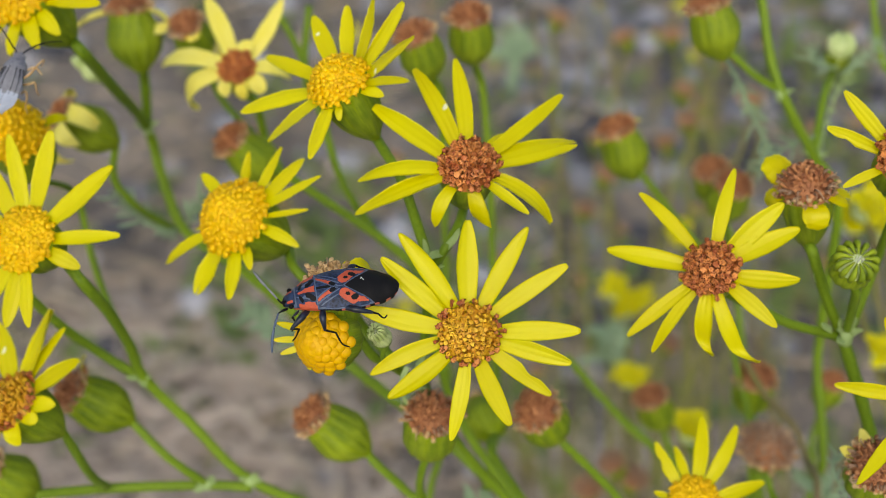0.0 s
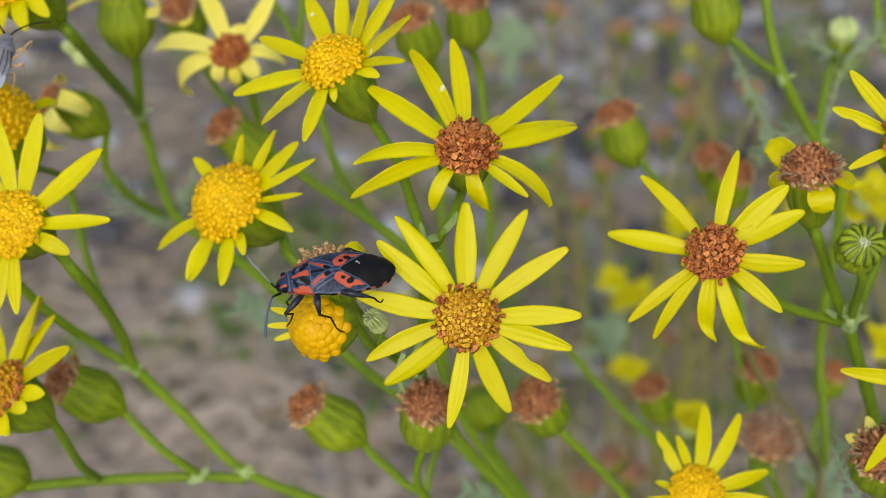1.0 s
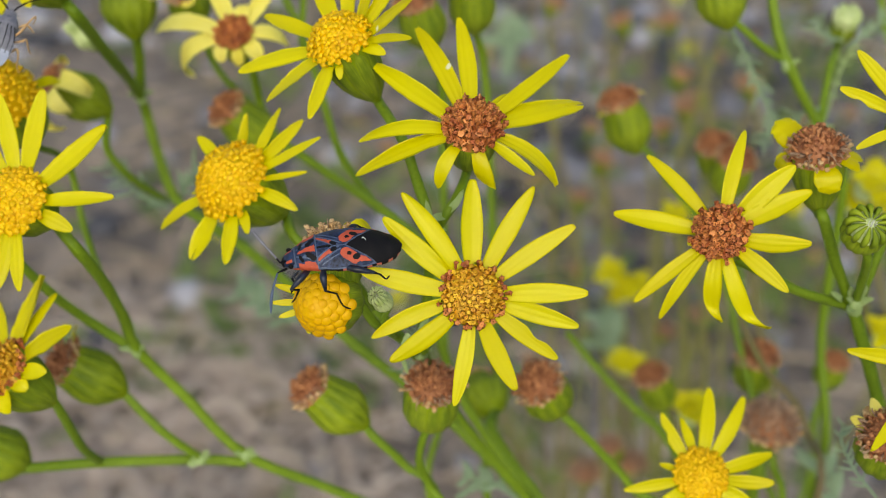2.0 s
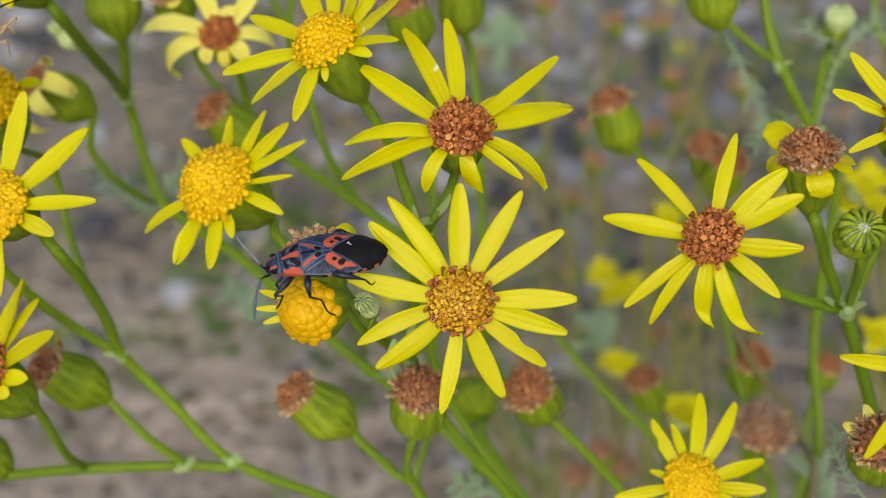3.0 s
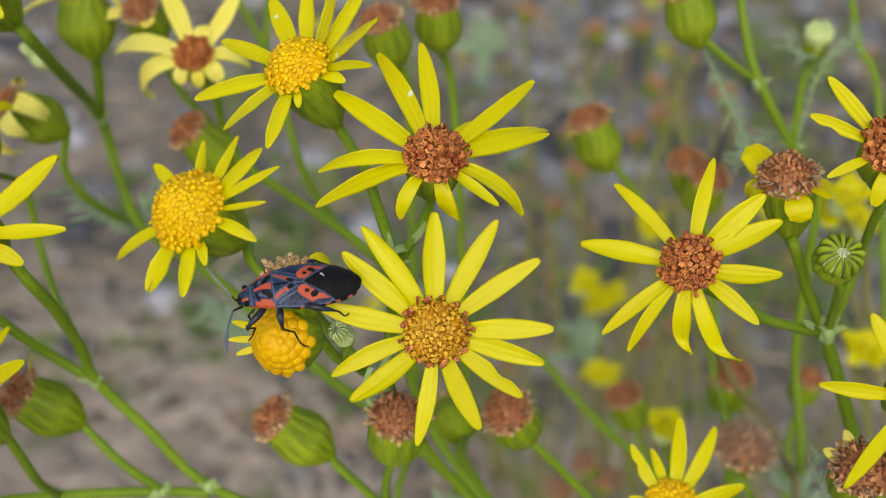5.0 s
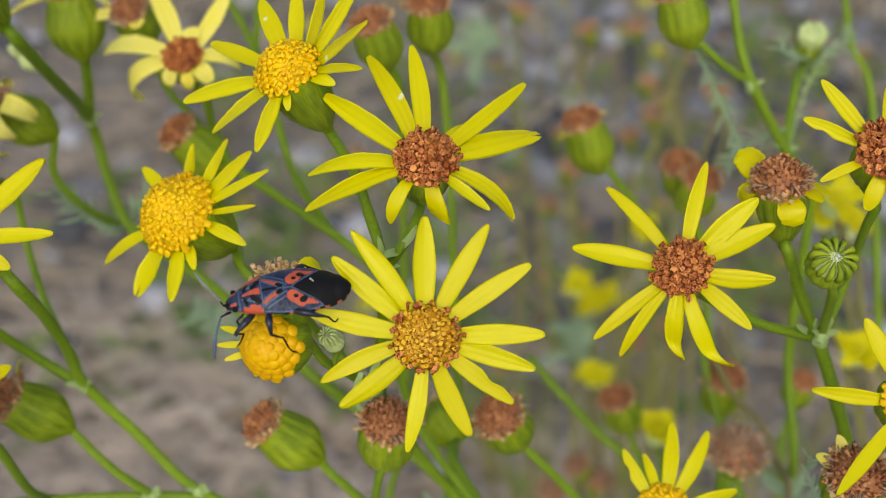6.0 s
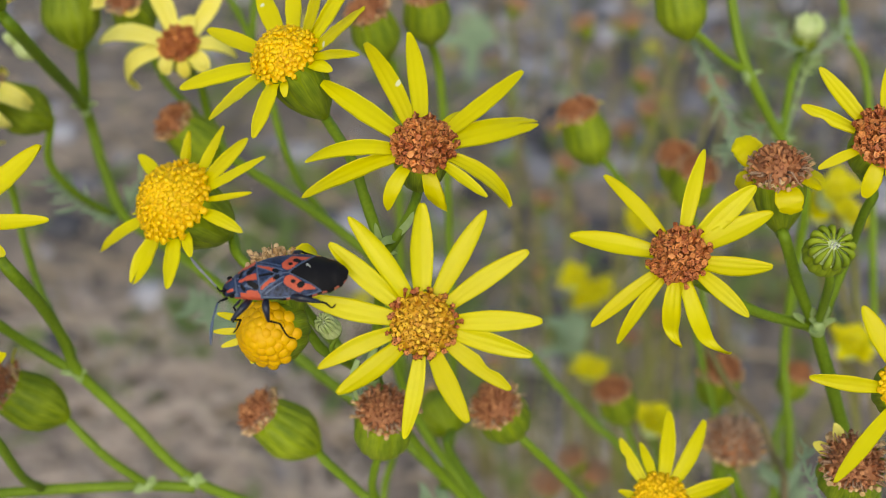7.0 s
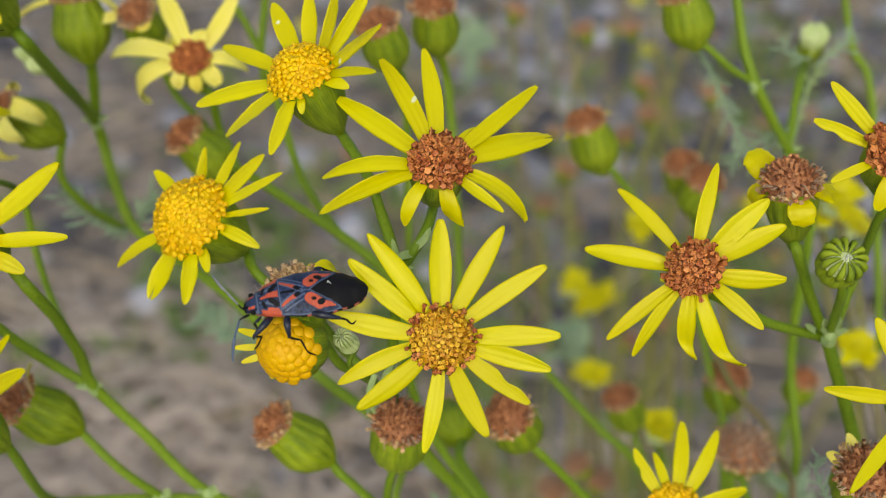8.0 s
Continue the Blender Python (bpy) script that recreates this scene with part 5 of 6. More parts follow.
leaf(mid_plant, 4.0, [(8.1, 94.4, 459.1), (4.7, 97.0, 459.1), (1.1, 98.7, 458.1)])
leaf(back_plant, 13.0, [(30.4, 368.2, 365.4), (22.6, 369.5, 366.9), (16.8, 366.4, 363.2)])
leaf(back_plant, 10.0, [(42.6, 219.2, 374.5), (39.1, 221.0, 368.9), (36.8, 220.9, 361.0)])
leaf(left_plant, 0.9, [(-35.9, 96.3, 483.2), (-36.3, 96.6, 485.1), (-35.8, 96.7, 486.8)])
leaf(left_plant, 0.9, [(-29.7, 91.6, 469.8), (-29.0, 91.7, 470.7), (-28.6, 91.6, 471.4)])
leaf(left_plant, 1.0, [(-24.5, 92.5, 469.4), (-23.9, 92.4, 470.4), (-23.7, 92.3, 471.2)])
leaf(left_plant, 0.9, [(-29.7, 91.6, 469.8), (-30.6, 91.0, 469.7), (-31.2, 90.6, 469.9)])
leaf(right_plant, 0.9, [(40.6, 89.4, 496.8), (39.9, 89.2, 498.2), (39.6, 89.1, 499.2)])
leaf(right_plant, 0.8, [(40.6, 89.3, 496.6), (41.0, 89.1, 498.4), (41.1, 88.8, 499.6)])
leaf(right_plant, 1.0, [(40.4, 89.1, 496.4), (39.8, 88.2, 496.9), (39.3, 87.6, 497.2)])
leaf(right_plant, 0.7, [(38.8, 88.4, 498.1), (37.9, 88.0, 499.0), (37.3, 87.8, 499.6)])
leaf(mid_plant, 0.7, [(-2.2, 86.1, 508.4), (-2.3, 85.6, 510.9), (-2.6, 85.8, 512.7)])
leaf(mid_plant, 0.7, [(-0.6, 86.7, 510.6), (0.3, 86.5, 512.0), (0.8, 86.4, 513.4)])
leaf(mid_plant, 0.8, [(-1.0, 86.4, 510.3), (-1.7, 85.5, 510.8), (-2.1, 84.9, 510.8)])
leaf(left_plant, 3.2, [(-37.5, 127.8, 480.2), (-39.7, 126.0, 481.2), (-43.6, 126.3, 484.7), (-45.9, 126.5, 488.1)])
leaf(left_plant, 3.5, [(-37.2, 127.5, 480.0), (-35.2, 127.9, 483.5), (-33.3, 127.2, 485.8)])
leaf(right_plant, 0.6, [(29.7, 85.2, 504.2), (30.3, 84.5, 504.3), (30.8, 84.2, 504.3)])
leaf(right_plant, 0.6, [(37.3, 89.4, 502.9), (36.3, 89.3, 504.4), (35.8, 89.1, 505.7)])
leaf(mid_plant, 2.2, [(-1.8, 90.8, 493.6), (-3.9, 91.2, 491.0), (-5.8, 91.2, 489.3)])
leaf(mid_plant, 2.0, [(-2.5, 91.2, 491.0), (-4.6, 91.4, 486.5), (-6.3, 91.2, 484.6)])


def node(parent, at, r):
    """A swollen pale joint where stems part, with two short clasping bracts."""
    rng = random.Random(int(abs(at[0]) * 37 + at[2] * 11))
    bm = bmesh.new()
    bmesh.ops.create_icosphere(bm, subdivisions=2, radius=r * MM)
    for v in bm.verts:
        v.co *= 1 + 0.18 * noise.noise(v.co * 1500)
        v.co.z *= 1.35
    me = bpy.data.meshes.new("node")
    bm.to_mesh(me)
    bm.free()
    me.polygons.foreach_set("use_smooth", [True] * len(me.polygons))
    me.materials.append(AXIL)
    hang("node", me, parent, "pale knotted stem joint", under(parent, Matrix.Translation(Vector(at) * MM)))
    for side in (-1, 1):
        a = Vector(at)
        d = Vector((side * rng.uniform(0.5, 1.0), -0.3, rng.uniform(0.5, 1.1)))
        leaf(parent, r * 0.9, [tuple(a), tuple(a + d * r * 1.4), tuple(a + d * r * 2.2 + Vector((side * 0.3, -0.2, 0)))])


for owner, joint, r in ((left_plant, (-36.0, 96.3, 483.0), 0.78), (left_plant, (-24.6, 92.4, 469.3), 0.72), (left_plant, (-29.7, 91.5, 469.8), 0.6),
                        (right_plant, (40.7, 89.2, 496.3), 0.85), (mid_plant, (-2.3, 86.5, 508.2), 0.62), (mid_plant, (-3.4, 87.1, 491.6), 0.7),
                        (back_plant, (41.5, 129.0, 500.4), 0.75), (back_plant, (46.9, 127.4, 491.9), 0.8), (left_plant, (-41.0, 132.6, 493.6), 0.8)):
    node(owner, joint, r)


# ---- the seed bug ----
BUG_AT, BUG_AHEAD, BUG_UP = (-9.43, 75.47, 515.40), (-0.9838, -0.1684, -0.0617), (0.0000, -0.3439, 0.9390)
BUG_LEGS = [
    ((2.76, 0.67, -0.96), (3.56, 1.92, -0.14), (4.61, 2.61, -0.64), (3.99, 2.21, -1.62), (4.40, 2.29, -2.74), (4.81, 2.40, -3.31)),
    ((1.69, 1.01, -0.59), (1.80, 2.34, 0.03), (1.80, 3.11, -0.87), (0.94, 3.28, -1.34), (0.57, 3.65, -2.89), (-0.03, 3.74, -3.57)),
    ((0.27, 1.39, -0.19), (-1.04, 2.16, 0.20), (-2.43, 2.51, -0.20), (-2.88, 2.38, -0.89), (-3.29, 2.58, -1.43), (-3.65, 2.40, -1.29)),
] + [
    ((3.84, 0.28, -1.90), (4.13, 0.33, -2.30), (4.49, 0.51, -2.44), (4.30, 0.86, -2.85), (4.57, 1.13, -3.26), (4.77, 1.38, -3.54)),
    ((0.69, -2.79, -1.56), (0.77, -2.90, -2.67), (0.83, -3.20, -3.65), (0.70, -3.64, -3.97), (0.74, -3.39, -4.11), (0.77, -3.23, -4.21)),
    ((-0.89, -1.74, -0.27), (-1.22, -2.25, -0.36), (-1.60, -2.45, -0.46), (-1.90, -2.55, -1.04), (-2.62, -2.87, -2.33), (-3.06, -2.74, -2.82)),
]
BUG_ANTENNAE = [
    ((4.64, 0.18, -0.07), (5.14, 0.35, 0.12), (5.39, 0.04, 0.39), (6.09, -0.89, 0.96), (6.53, -1.49, 1.25), (7.00, -2.26, 1.64)),
    ((4.67, 0.88, -0.13), (5.13, 1.15, 0.13), (5.46, 1.35, 0.22), (6.00, 2.43, -0.22), (6.28, 3.22, -0.69), (6.50, 4.18, -1.26)),
]


def spread(table, x):
    """A value read off a short table of (x, value), smoothly."""
    for (x0, a), (x1, b) in zip(table, table[1:]):
        if x0 <= x <= x1:
            t = (x - x0) / (x1 - x0)
            return a + (b - a) * (t * t * (3 - 2 * t) * 0.5 + t * 0.5)
    return table[0][1] if x < table[0][0] else table[-1][1]


HALF = [(-5.1, 0.05), (-4.85, 0.62), (-4.3, 1.1), (-3.2, 1.56), (-1.5, 1.92), (0.5, 1.9), (2.0, 1.68), (3.0, 1.38), (3.8, 1.0), (4.2, 0.82)]
RIDGE = [(-5.1, -0.5), (-4.0, 0.05), (-2.5, 0.5), (-0.5, 0.82), (1.5, 0.98), (2.8, 0.85), (3.7, 0.45), (4.2, 0.1)]


def back_at(x, s, lift=0.0):
    half = spread(HALF, x)
    return (x, s * half, spread(RIDGE, x) - 0.62 * abs(s) ** 2.2 * min(1, half / 1.4) + lift)


def patch(name, parent, x0, x1, s0, s1, keep, paint, mats, lift=0.0, label="", nx=90, ns=44, thick=0.07):
    """A piece of the bug's back, cut out by keep(x, y), with its colours set by paint(x, y)."""
    verts, faces, slots, used = [], [], [], {}
    grid = {}

    def vertex(i, j, low):
        key = (i, j, low)
        if key not in used:
            used[key] = len(verts)
            x, s = x0 + (x1 - x0) * i / nx, s0 + (s1 - s0) * j / ns
            q = back_at(x, s, lift - (thick if low else 0))
            verts.append(q)
        return used[key]

    for i in range(nx):
        for j in range(ns):
            x, s = x0 + (x1 - x0) * (i + 0.5) / nx, s0 + (s1 - s0) * (j + 0.5) / ns
            y = s * spread(HALF, x)
            if keep(x, y):
                grid[i, j] = paint(x, y)
    for (i, j), slot in grid.items():
        faces.append([vertex(i, j, 0), vertex(i + 1, j, 0), vertex(i + 1, j + 1, 0), vertex(i, j + 1, 0)])
        slots.append(slot)
        for (a, b), (c, d), near in (((i, j), (i + 1, j), (i, j - 1)), ((i + 1, j), (i + 1, j + 1), (i + 1, j)),
                                     ((i + 1, j + 1), (i, j + 1), (i, j + 1)), ((i, j + 1), (i, j), (i - 1, j))):
            if near not in grid:
                faces.append([vertex(a, b, 0), vertex(a, b, 1), vertex(c, d, 1), vertex(c, d, 0)])
                slots.append(slot)
    return build(name, verts, faces, mats, parent, label, slots=slots)


def oval(x, y, cx, cy, rx, ry, turn=0):
    c, s = math.cos(radians(turn)), math.sin(radians(turn))
    u, v = (x - cx) * c + (y - cy) * s, -(x - cx) * s + (y - cy) * c
    return (u / rx) ** 2 + (v / ry) ** 2 < 1


def line_gap(x, y, x0, y0, x1, y1):
    """Distance from a point to a stretch of line."""
    dx, dy = x1 - x0, y1 - y0
    t = max(0, min(1, ((x - x0) * dx + (y - y0) * dy) / (dx * dx + dy * dy)))
    return math.hypot(x - x0 - t * dx, y - y0 - t * dy)


def membrane_edge(y):
    return -0.45 - 1.42 * abs(y) + 0.05 * math.sin(abs(y) * 4)


def limb(parent, name, points, radii, mat, label=""):
    line = curve_through(points, 5)
    n = len(line) - 1
    r = [spread([(i / (len(radii) - 1), v) for i, v in enumerate(radii)], k / n) for k in range(n + 1)]
    v, f, _ = tube(line, r, 9)
    return build(name, v, f, mat, parent, label)


def placed(name, at, ahead, up, label, category):
    x, z = Vector(ahead).normalized(), Vector(up).normalized()
    y = z.cross(x)
    ob = new(name)
    ob.matrix_basis = Matrix.Translation(Vector(at) * MM) @ Matrix((x, y, z)).transposed().to_4x4()
    return tagged(ob, label, category)


def seed_bug():
    bug = placed("seed_bug", BUG_AT, BUG_AHEAD, BUG_UP, "red and slate-black seed bug standing on a yellow flower head", "insect")
    mats = [SLATE, RED, BLACK, BLOOM, PINK]

    def wing_paint(x, y):
        a = abs(y)
        half = spread(HALF, x)
        edge = half - a
        rear = (x - membrane_edge(y)) / 1.75
        ripple = 0.05 * noise.noise((x * 3, y * 3, 5))
        if oval(x, a, -1.18, 1.10, 0.34, 0.24, 20) or oval(x, a, -0.62, 0.80, 0.20, 0.17) or oval(x, a, 0.62, 0.30, 0.30, 0.18, 28):
            return 2
        if edge < 0.10 or rear < 0.09:
            return 3
        if a < 0.06 and x < 0.6:
            return 3
        if line_gap(x, a, 2.0, 0.98, 0.85, 0.42) < 0.16 + ripple:
            return 1
        if line_gap(x, a, 2.05, 0.78, 0.2, 0.10) < 0.05 or line_gap(x, a, 1.95, 1.26, 0.05, 0.30) < 0.06:
            return 3
        inside = line_gap(x, a, -0.38, 0.72, -1.0, 1.2) < 0.47 + ripple and x > -1.7
        tail = line_gap(x, a, -1.2, 1.28, -2.5, 1.34) < 0.24 + 0.09 * (x + 1.2) + ripple
        if (inside or tail) and edge > 0.26 and rear > 0.13:
            return 1
        if line_gap(x, a, 0.2, 0.75, 1.7, 1.45) < 0.05:
            return 3
        return 0

    for side, label in ((1, ""), (-1, "")):
        patch("forewing", bug, -3.2, 2.15, 0 if side > 0 else -1, 1 if side > 0 else 0,
              lambda x, y: x > membrane_edge(y) and not (x > 0.75 and abs(y) < 0.07 + 0.62 * (x - 0.75)), wing_paint, mats, 0.0, "red forewing with black spots and grey veins", 100, 44)
    patch("wing_membrane", bug, -5.08, -0.4, -1, 1, lambda x, y: x <= membrane_edge(y) + 0.03, lambda x, y: 2, mats, -0.03, "matt black wing membrane", 80, 50)
    patch("scutellum", bug, 0.7, 2.2, -1, 1, lambda x, y: abs(y) < 0.09 + 0.66 * (x - 0.72), lambda x, y: 3 if abs(abs(y) - 0.08 - 0.6 * (x - 0.72)) < 0.07 else (0 if abs(y) > 0.12 else 2), mats, 0.07, "dark slate triangle", 40, 60)

    def collar_paint(x, y):
        a = abs(y)
        half = spread(HALF, x)
        ripple = 0.06 * noise.noise((x * 4, y * 4, 9))
        if x > 3.80 or x < 2.08:
            return 3
        if a < 0.05 + 0.17 * (3.7 - x) + ripple and 2.15 < x < 3.62:
            return 1
        if line_gap(x, a, 3.45, 0.38, 3.25, 0.78) < 0.12 + ripple or line_gap(x, a, 2.75, 0.42, 2.30, 0.86) < 0.20 + ripple:
            return 2
        if half - a < 0.44 + ripple and 2.2 < x < 3.1 or half - a < 0.26 and x < 3.62:
            return 1
        # small highlights on the slate, painted in grey-blue
        if line_gap(x, a, 3.7, 0.30, 2.3, 0.98) < 0.05 or oval(x, a, 3.0, 0.5, 0.16, 0.10):
            return 3
        return 0

    patch("pronotum", bug, 1.98, 4.15, -1, 1, lambda x, y: True, collar_paint, mats, 0.12, "slate pronotum with red stripe and margins", 64, 70, 0.2)
    # belly and its chequered rim
    verts, faces, slots = [], [], []
    rows, ring = 46, 20
    for i in range(rows):
        x = -4.95 + 9.1 * i / (rows - 1)
        half = spread(HALF, x)
        top = back_at(x, 1)[2] - 0.06
        rim = 1.04 if x < 0.6 else 0.99
        for k in range(ring):
            a = 2 * math.pi * k / ring
            y, z = math.cos(a) * half * rim, math.sin(a)
            verts.append((x, y, top + (z * 0.05 if z > 0 else z * min(1.35, half * 1.1))))
    for i in range(rows - 1):
        x = -4.95 + 9.1 * (i + 0.5) / (rows - 1)
        for k in range(ring):
            a, b = i * ring + k, i * ring + (k + 1) % ring
            faces.append((a, a + ring, b + ring, b))
            lateral = abs(math.cos(2 * math.pi * (k + 0.5) / ring)) > 0.8
            slots.append((4 if (x + 5) % 0.92 < 0.42 else 2) if lateral and x < 0.6 else (1 if x > 2.0 and lateral else 2))
    faces += [tuple(range(ring))[::-1], tuple((rows - 1) * ring + k for k in range(ring))]
    slots += [2, 2]
    build("abdomen", verts, faces, mats, bug, "black belly with chequered pale rim", slots=slots)
    # head
    verts, faces, slots = [], [], []
    rows, ring = 14, 18
    for i in range(rows):
        t = i / (rows - 1)
        x = 3.95 + 1.15 * t
        r = 0.72 * (1 - t ** 2.2) ** 0.5 + 0.04
        for k in range(ring):
            a = 2 * math.pi * k / ring
            verts.append((x, math.cos(a) * r, -0.05 - 0.62 * t ** 1.4 + math.sin(a) * r * 0.72))
    for i in range(rows - 1):
        t = (i + 0.5) / (rows - 1)
        for k in range(ring):
            a, b = i * ring + k, i * ring + (k + 1) % ring
            faces.append((a, b, b + ring, a + ring))
            c, up = math.cos(2 * math.pi * (k + 0.5) / ring), math.sin(2 * math.pi * (k + 0.5) / ring)
            slots.append(1 if 0.12 < t < 0.6 and 0.45 < abs(c) < 0.85 and up > -0.2 else (2 if t > 0.8 else 0))
    build("head", verts, faces, mats, bug, "red and black head", slots=slots)
    bead = ball_mesh("eye", BLACK)
    for side in (-1, 1):
        hang("eye", bead, bug, "glossy dark eye", pose(4.32 * MM, side * 0.78 * MM, -0.05 * MM) @ Matrix.Diagonal((0.24, 0.2, 0.26, 1)))
    # hooked highlight on the membrane, painted as a thin white patch
    patch("wing_mark", bug, -2.3, -1.7, -1, 0, lambda x, y: line_gap(x, y, -1.95, -0.66, -2.12, -0.36) < 0.032 or line_gap(x, y, -1.95, -0.66, -1.86, -0.52) < 0.03, lambda x, y: 0, [WOOL], 0.0, "small white mark", 60, 60)
    for points in BUG_LEGS:
        leg = limb(bug, "leg", points[:3], tuple(w * (0.5 if points is BUG_LEGS[3] else 1.15) for w in (0.13, 0.24, 0.27, 0.2, 0.11)), LEG, "dark slate leg")
        limb(leg, "shin", points[2:4], (0.10, 0.085, 0.08), BLACK)
        limb(leg, "foot", points[3:], (0.085, 0.08, 0.06, 0.075, 0.04), BLACK)
    for points in BUG_ANTENNAE:
        feeler = limb(bug, "antenna", points[:2], (0.10, 0.12, 0.10), BLACK, "dark jointed antenna")
        limb(feeler, "segment", points[1:3], (0.07, 0.075, 0.06), BLACK)
        limb(feeler, "segment", points[2:4], (0.08, 0.10, 0.09), GREY if points is BUG_ANTENNAE[0] else BLOOM)
        limb(feeler, "segment", points[3:], (0.07, 0.13, 0.13, 0.12, 0.06), GREY if points is BUG_ANTENNAE[0] else BLOOM)


seed_bug()

# ---- the grey insect ----
INSECT_AT, INSECT_AHEAD, INSECT_UP = (-43.0, 99.3, 521.9), (0.1983, 0.8637, 0.4633), (0.1001, -0.4881, 0.8670)
INSECT_LINES = [
    ((2.9, -0.30, 0.2), (3.35, -0.8, 0.5), (4.0, -1.7, 0.75), (4.6, -2.7, 0.7), (5.0, -3.7, 0.5)),
    ((2.9, 0.30, 0.2), (3.4, 0.9, 0.5), (4.2, 1.7, 0.7), (4.9, 2.5, 0.6), (5.4, 3.3, 0.4)),
    ((0.40, -0.79, -0.36), (0.53, -1.82, 0.79), (1.05, -2.74, 2.09), (1.90, -3.09, 1.89), (1.90, -2.49, 0.26)),
    ((0.13, -0.84, -1.01), (-0.04, -1.94, 0.03), (0.15, -2.35, 0.11), (0.00, -2.23, -1.56), (0.15, -2.18, -2.57)),
    ((-0.66, -0.91, -1.31), (-0.62, -1.50, -0.75), (-1.06, -1.58, -1.45), (-1.44, -1.30, -2.68), (-1.71, -1.46, -3.32)),
]


def grey_insect():
    bug = placed("grey_plant_bug", INSECT_AT, INSECT_AHEAD, INSECT_UP, "grey plant bug with pale wing tips on a flower", "insect")

    def shell(name, x0, x1, table, height, mat, label="", base=0.0, n=16, ring=14):
        verts, faces = [], []
        for i in range(n):
            t = i / (n - 1)
            r = spread(table, t)
            for k in range(ring):
                a = 2 * math.pi * k / ring
                verts.append((x0 + (x1 - x0) * t, math.cos(a) * r, base + math.sin(a) * r * height))
        faces = [f if x1 > x0 else f[::-1] for f in grid_faces(n, ring, True)]
        faces += [tuple(range(ring))[::-1], tuple((n - 1) * ring + k for k in range(ring))]
        return build(name, verts, faces, mat, bug, label)

    shell("head", 2.3, 3.1, [(0, 0.62), (0.5, 0.6), (1, 0.2)], 0.6, GREY, "small grey head")
    shell("pronotum", 1.1, 2.4, [(0, 1.25), (0.5, 1.05), (1, 0.62)], 0.5, GREY, "dusty grey shield")
    shell("abdomen", -2.6, 1.2, [(0, 0.4), (0.3, 1.0), (1, 1.15)], 0.5, GREY, "", -0.25)
    for side in (-1, 1):
        verts, faces = [], []
        for i in range(16):
            t = i / 15
            w = spread([(0, 0.9), (0.4, 1.45), (0.75, 1.2), (1, 0.3)], t)
            for j in range(7):
                s = j / 6
                verts.append((1.2 - 5.0 * t, side * (0.02 + w * s), 0.62 - 0.4 * s * s - 0.35 * t * t))
        faces = [f if side < 0 else f[::-1] for f in grid_faces(16, 7)]
        slots = [1 if f > 6 * 8 else 0 for f in range(len(faces))]
        build("wing", verts, faces, [GREY, FILM], bug, "grey wing with pale bluish tip", slots=slots)
    for side in (-1, 1):
        for k in (0.35, 0.7, 0.98):
            path = [(1.2 - 5.0 * q, side * (0.02 + spread([(0, 0.9), (0.4, 1.45), (0.75, 1.2), (1, 0.3)], q) * k), 0.64 - 0.4 * k * k - 0.35 * q * q) for q in (0.0, 0.3, 0.6)]
            limb(bug, "vein", path, (0.05, 0.04, 0.03), BLACK)
    for i, points in enumerate(INSECT_LINES):
        limb(bug, "antenna" if i < 2 else "leg", points, (0.08, 0.09, 0.07, 0.07, 0.04) if i < 2 else (0.08, 0.12, 0.09, 0.07, 0.04), BLACK if i < 2 else TAN, "thin dark antenna" if i < 2 else "thin brown leg")
    limb(bug, "leg", [(1.4, -1, -0.3), (1.8, -1.8, 0.0), (1.6, -2.4, -0.9)], (0.08, 0.12, 0.05), TAN, "thin brown leg")


grey_insect()

# ---- ground cover ----
def litter(name, count, mat, label, shape, seed, span=(-0.6, 0.7, 0.3, 1.5)):
    """Scattered bits on the soil, one object."""
    rng = random.Random(seed)
    verts, faces = [], []
    for _ in range(count):
        x, y = rng.uniform(*span[:2]) * 1000, rng.uniform(*span[2:]) * 1000
        z = noise.noise((x * 0.009, y * 0.009, 0)) * 12 + noise.noise((x * 0.002, y * 0.002, 3)) * 30 - 20
        v, f = shape(rng, Vector((x, y, z)))
        faces += [tuple(i + len(verts) for i in face) for face in f]
        verts += v
    ob = build(name, verts, faces, mat)
    return tagged(ob, label, name.replace("_", " "), kind="stuff")


def straw_bit(rng, at):
    a, size = rng.uniform(0, 6.28), rng.uniform(15, 90)
    d = Vector((math.cos(a), math.sin(a), rng.uniform(-0.02, 0.25)))
    r = rng.uniform(0.8, 2.2)
    v, f, _ = tube([at + Vector((0, 0, 2)), at + d * size * 0.5 + Vector((0, 0, 4)), at + d * size + Vector((0, 0, 2))], [r, r * 0.9, r * 0.5], 5)
    return v, f


def pebble(rng, at):
    size = 4 + 17 * rng.random() ** 3.2
    v, f = [], []
    for i in range(5):
        b = math.pi * i / 4
        for k in range(7):
            a = 2 * math.pi * k / 7
            w = size * rng.uniform(0.8, 1.2) * max(0.05, math.sin(b))
            v.append((at.x + w * math.cos(a), at.y + w * math.sin(a) * 0.8, at.z + size * 0.55 * math.cos(b) + 1))
    return v, [q[::-1] for q in grid_faces(5, 7, True)]


def low_leaf(rng, at):
    a, size = rng.uniform(0, 6.28), rng.uniform(12, 45)
    d, side = Vector((math.cos(a), math.sin(a), rng.uniform(0.2, 0.9))), Vector((-math.sin(a), math.cos(a), 0))
    v, f = [], []
    for i in range(5):
        t = i / 4
        w = size * 0.14 * math.sin(math.pi * (0.12 + 0.86 * t))
        q = at + d * size * t - Vector((0, 0, size * 0.35 * t * t))
        v += [tuple(q - side * w), tuple(q + Vector((0, 0, -w * 0.4))), tuple(q + side * w)]
    return v, grid_faces(5, 3)


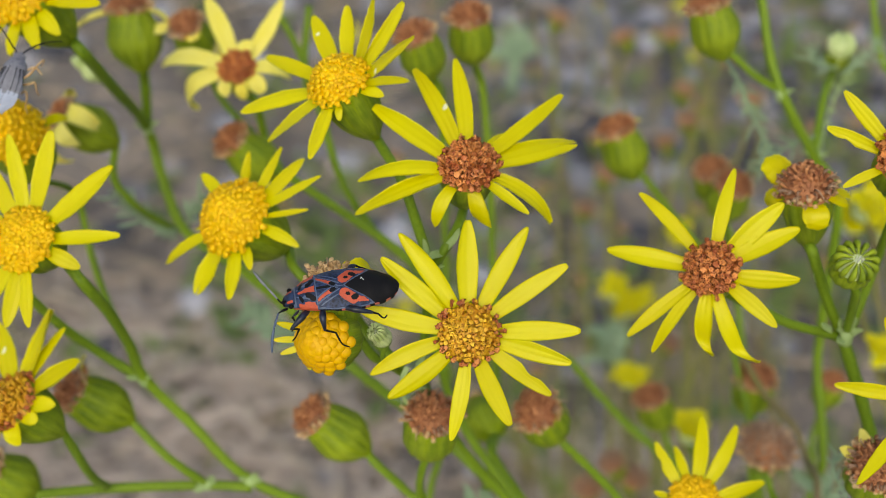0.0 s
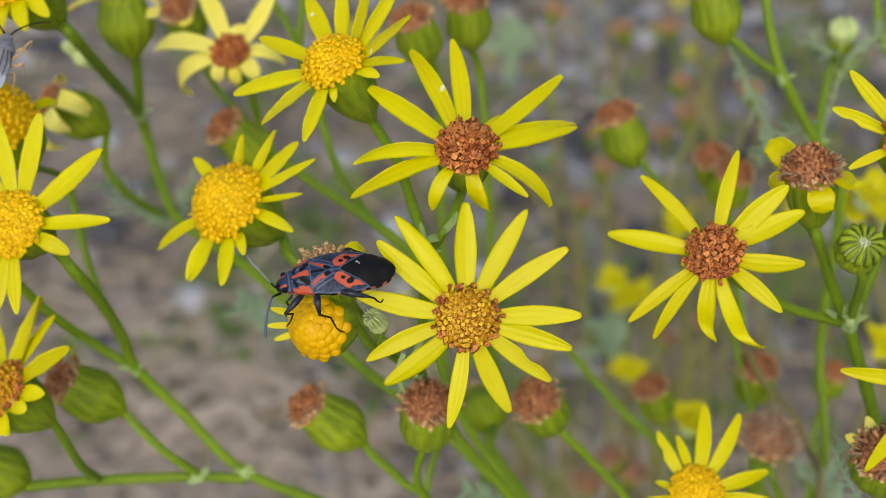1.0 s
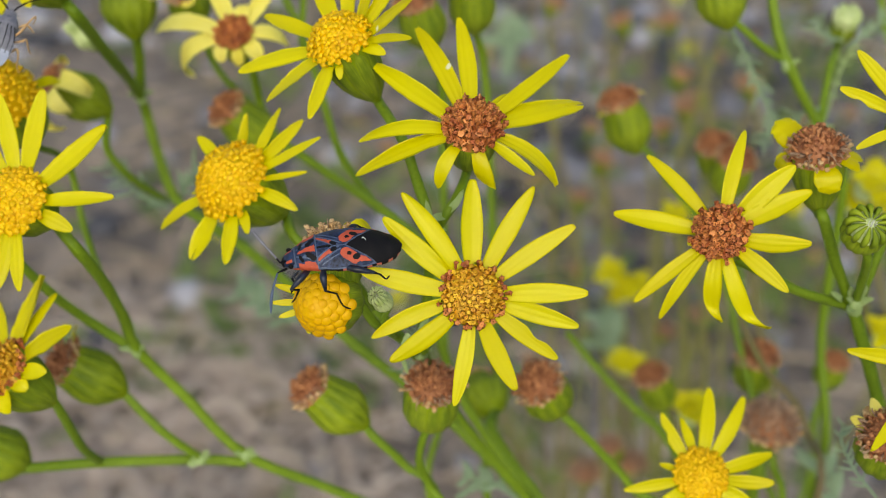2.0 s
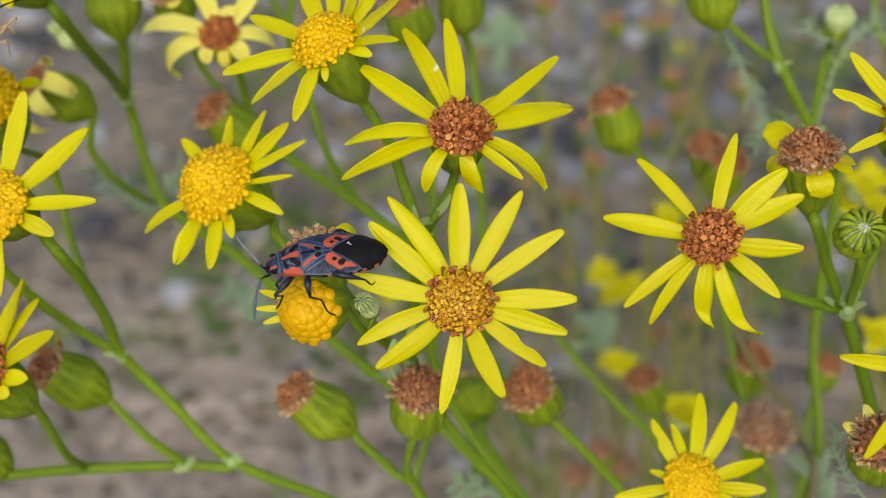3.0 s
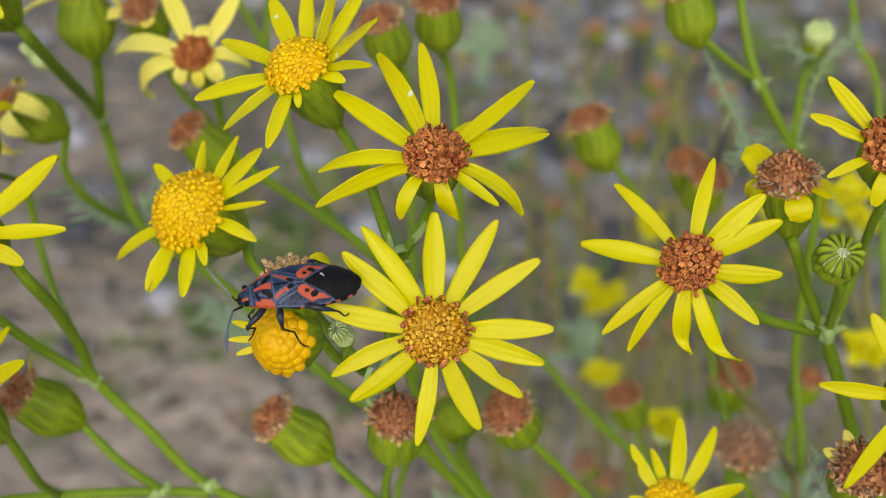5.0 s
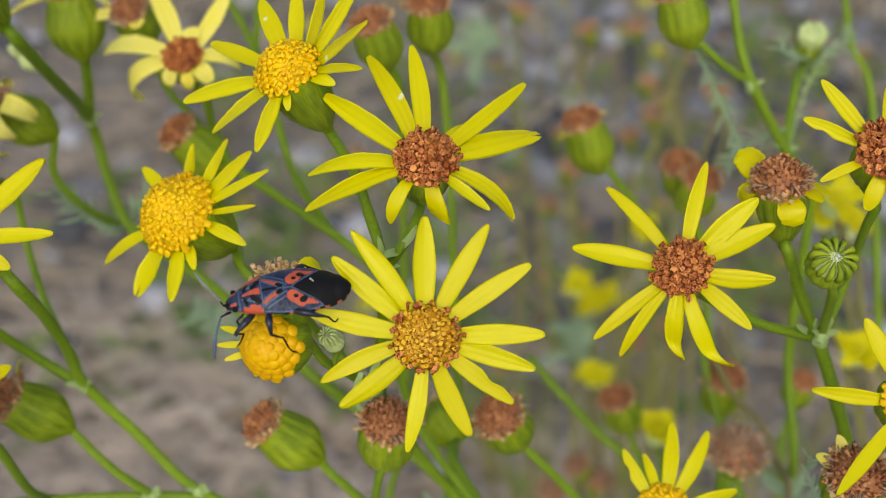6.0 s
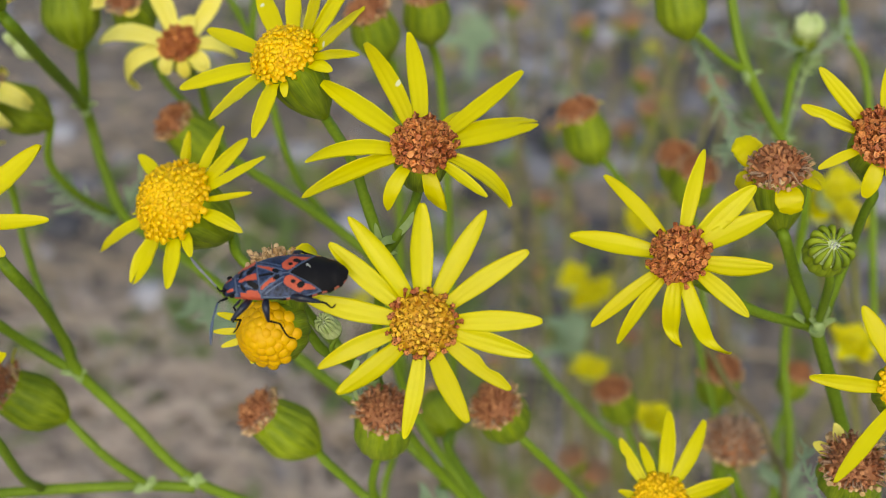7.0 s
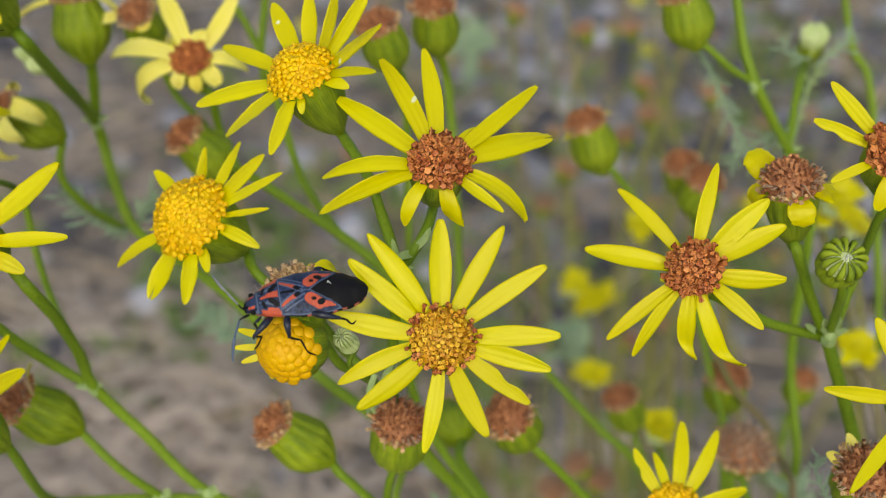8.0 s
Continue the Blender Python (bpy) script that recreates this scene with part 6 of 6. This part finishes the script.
litter("straw_litter", 1100, STRAW, "dry tan straw and stalks lying on the soil", straw_bit, 5)
litter("dry_grass", 1300, PALE_STRAW, "pale dry grass stalks matted on the soil", straw_bit, 15, (-0.5, -0.04, 0.36, 0.68))
litter("straw_patch", 420, PALE_STRAW, "pale dry stalks lying below the ragwort stems", straw_bit, 19, (0.03, 0.22, 0.36, 0.52))
litter("gravel", 1300, STONE, "small grey stones lying on the soil", pebble, 6)
litter("stone_chips", 1300, CHIP, "dark bluish stone chips scattered on the soil", pebble, 16, (0.02, 0.52, 0.62, 1.35))
litter("far_weeds", 260, WEED, "scattered low green weed leaves among stone chips", low_leaf, 27, (0.04, 0.5, 0.62, 1.3))
# leaves added to darken ground that is only in shade
litter("weed_tuft", 190, WEED, "patch of low green weed leaves on the soil", low_leaf, 17, (-0.20, 0.0, 0.57, 0.82))
litter("low_weeds", 380, WEED, "low green weed leaves growing from the soil", low_leaf, 7)


# ---- wild growth behind ----
def wild_plant(x, y, tall, stalks, seed):
    """A ragwort or weed further off: a few leaning stalks with heads and leaves."""
    rng = random.Random(seed)
    ob = plant((x, y, 0), "weedy ragwort further off with brown seed heads")
    for i in range(stalks):
        a = rng.uniform(0, 6.28)
        reach = rng.uniform(25, 130)
        top = Vector((x + reach * math.cos(a), y + reach * math.sin(a), tall * rng.uniform(0.6, 1.0)))
        mid = Vector((x, y, 0)).lerp(top, 0.5) + Vector((rng.uniform(-25, 25), rng.uniform(-25, 25), rng.uniform(0, 25)))
        stem(ob, 0.5, 0.7, [tuple(top), tuple(top - Vector((reach * 0.12 * math.cos(a), reach * 0.12 * math.sin(a), tall * 0.08))), tuple(mid), (x, y, 0)])
        face = Vector((math.cos(a) * 0.4, math.sin(a) * 0.4 - 0.2, 1)).normalized()
        kind = "fresh" if rng.random() < 0.15 else "dry"
        rays = [(k * 36, 4.0, 40, 0, 1.9) for k in range(10)] if kind == "fresh" else []
        flower_head(ob, tuple(top + face * 5), tuple(face), 1.3 if kind == "fresh" else 2.5, 0.6 if kind == "fresh" else 1.8, kind, (4.6, 2.0) if kind == "fresh" else (4.6, 2.4), rays, "dry fluffy pinkish-brown seed head" if kind == "dry" else "yellow ragwort flower with open rays and golden disc")
        for k in range(3):
            f = rng.uniform(0.15, 0.9)
            base = Vector((x, y, 0)).lerp(mid, f / 0.55) if f < 0.55 else mid.lerp(top, (f - 0.55) / 0.45)
            b = rng.uniform(0, 6.28)
            d = Vector((math.cos(b), math.sin(b), rng.uniform(0.1, 0.7)))
            size = rng.uniform(14, 34)
            leaf(ob, rng.uniform(5, 11), [tuple(base), tuple(base + d * size * 0.5), tuple(base + d * size - Vector((0, 0, size * 0.25)))], WEED)


for number, (wx, wy, tall, stalks) in enumerate(((90, 380, 330, 5), (190, 420, 340, 5), (40, 470, 280, 4), (140, 520, 300, 5), (250, 560, 330, 5), (60, 620, 240, 4),
                                                 (180, 680, 260, 5), (300, 720, 280, 4), (-90, 640, 170, 4), (-210, 560, 150, 3), (20, 800, 220, 4), (250, 860, 260, 4), (-160, 830, 200, 4))):
    wild_plant(wx, wy, tall, stalks, 40 + number)
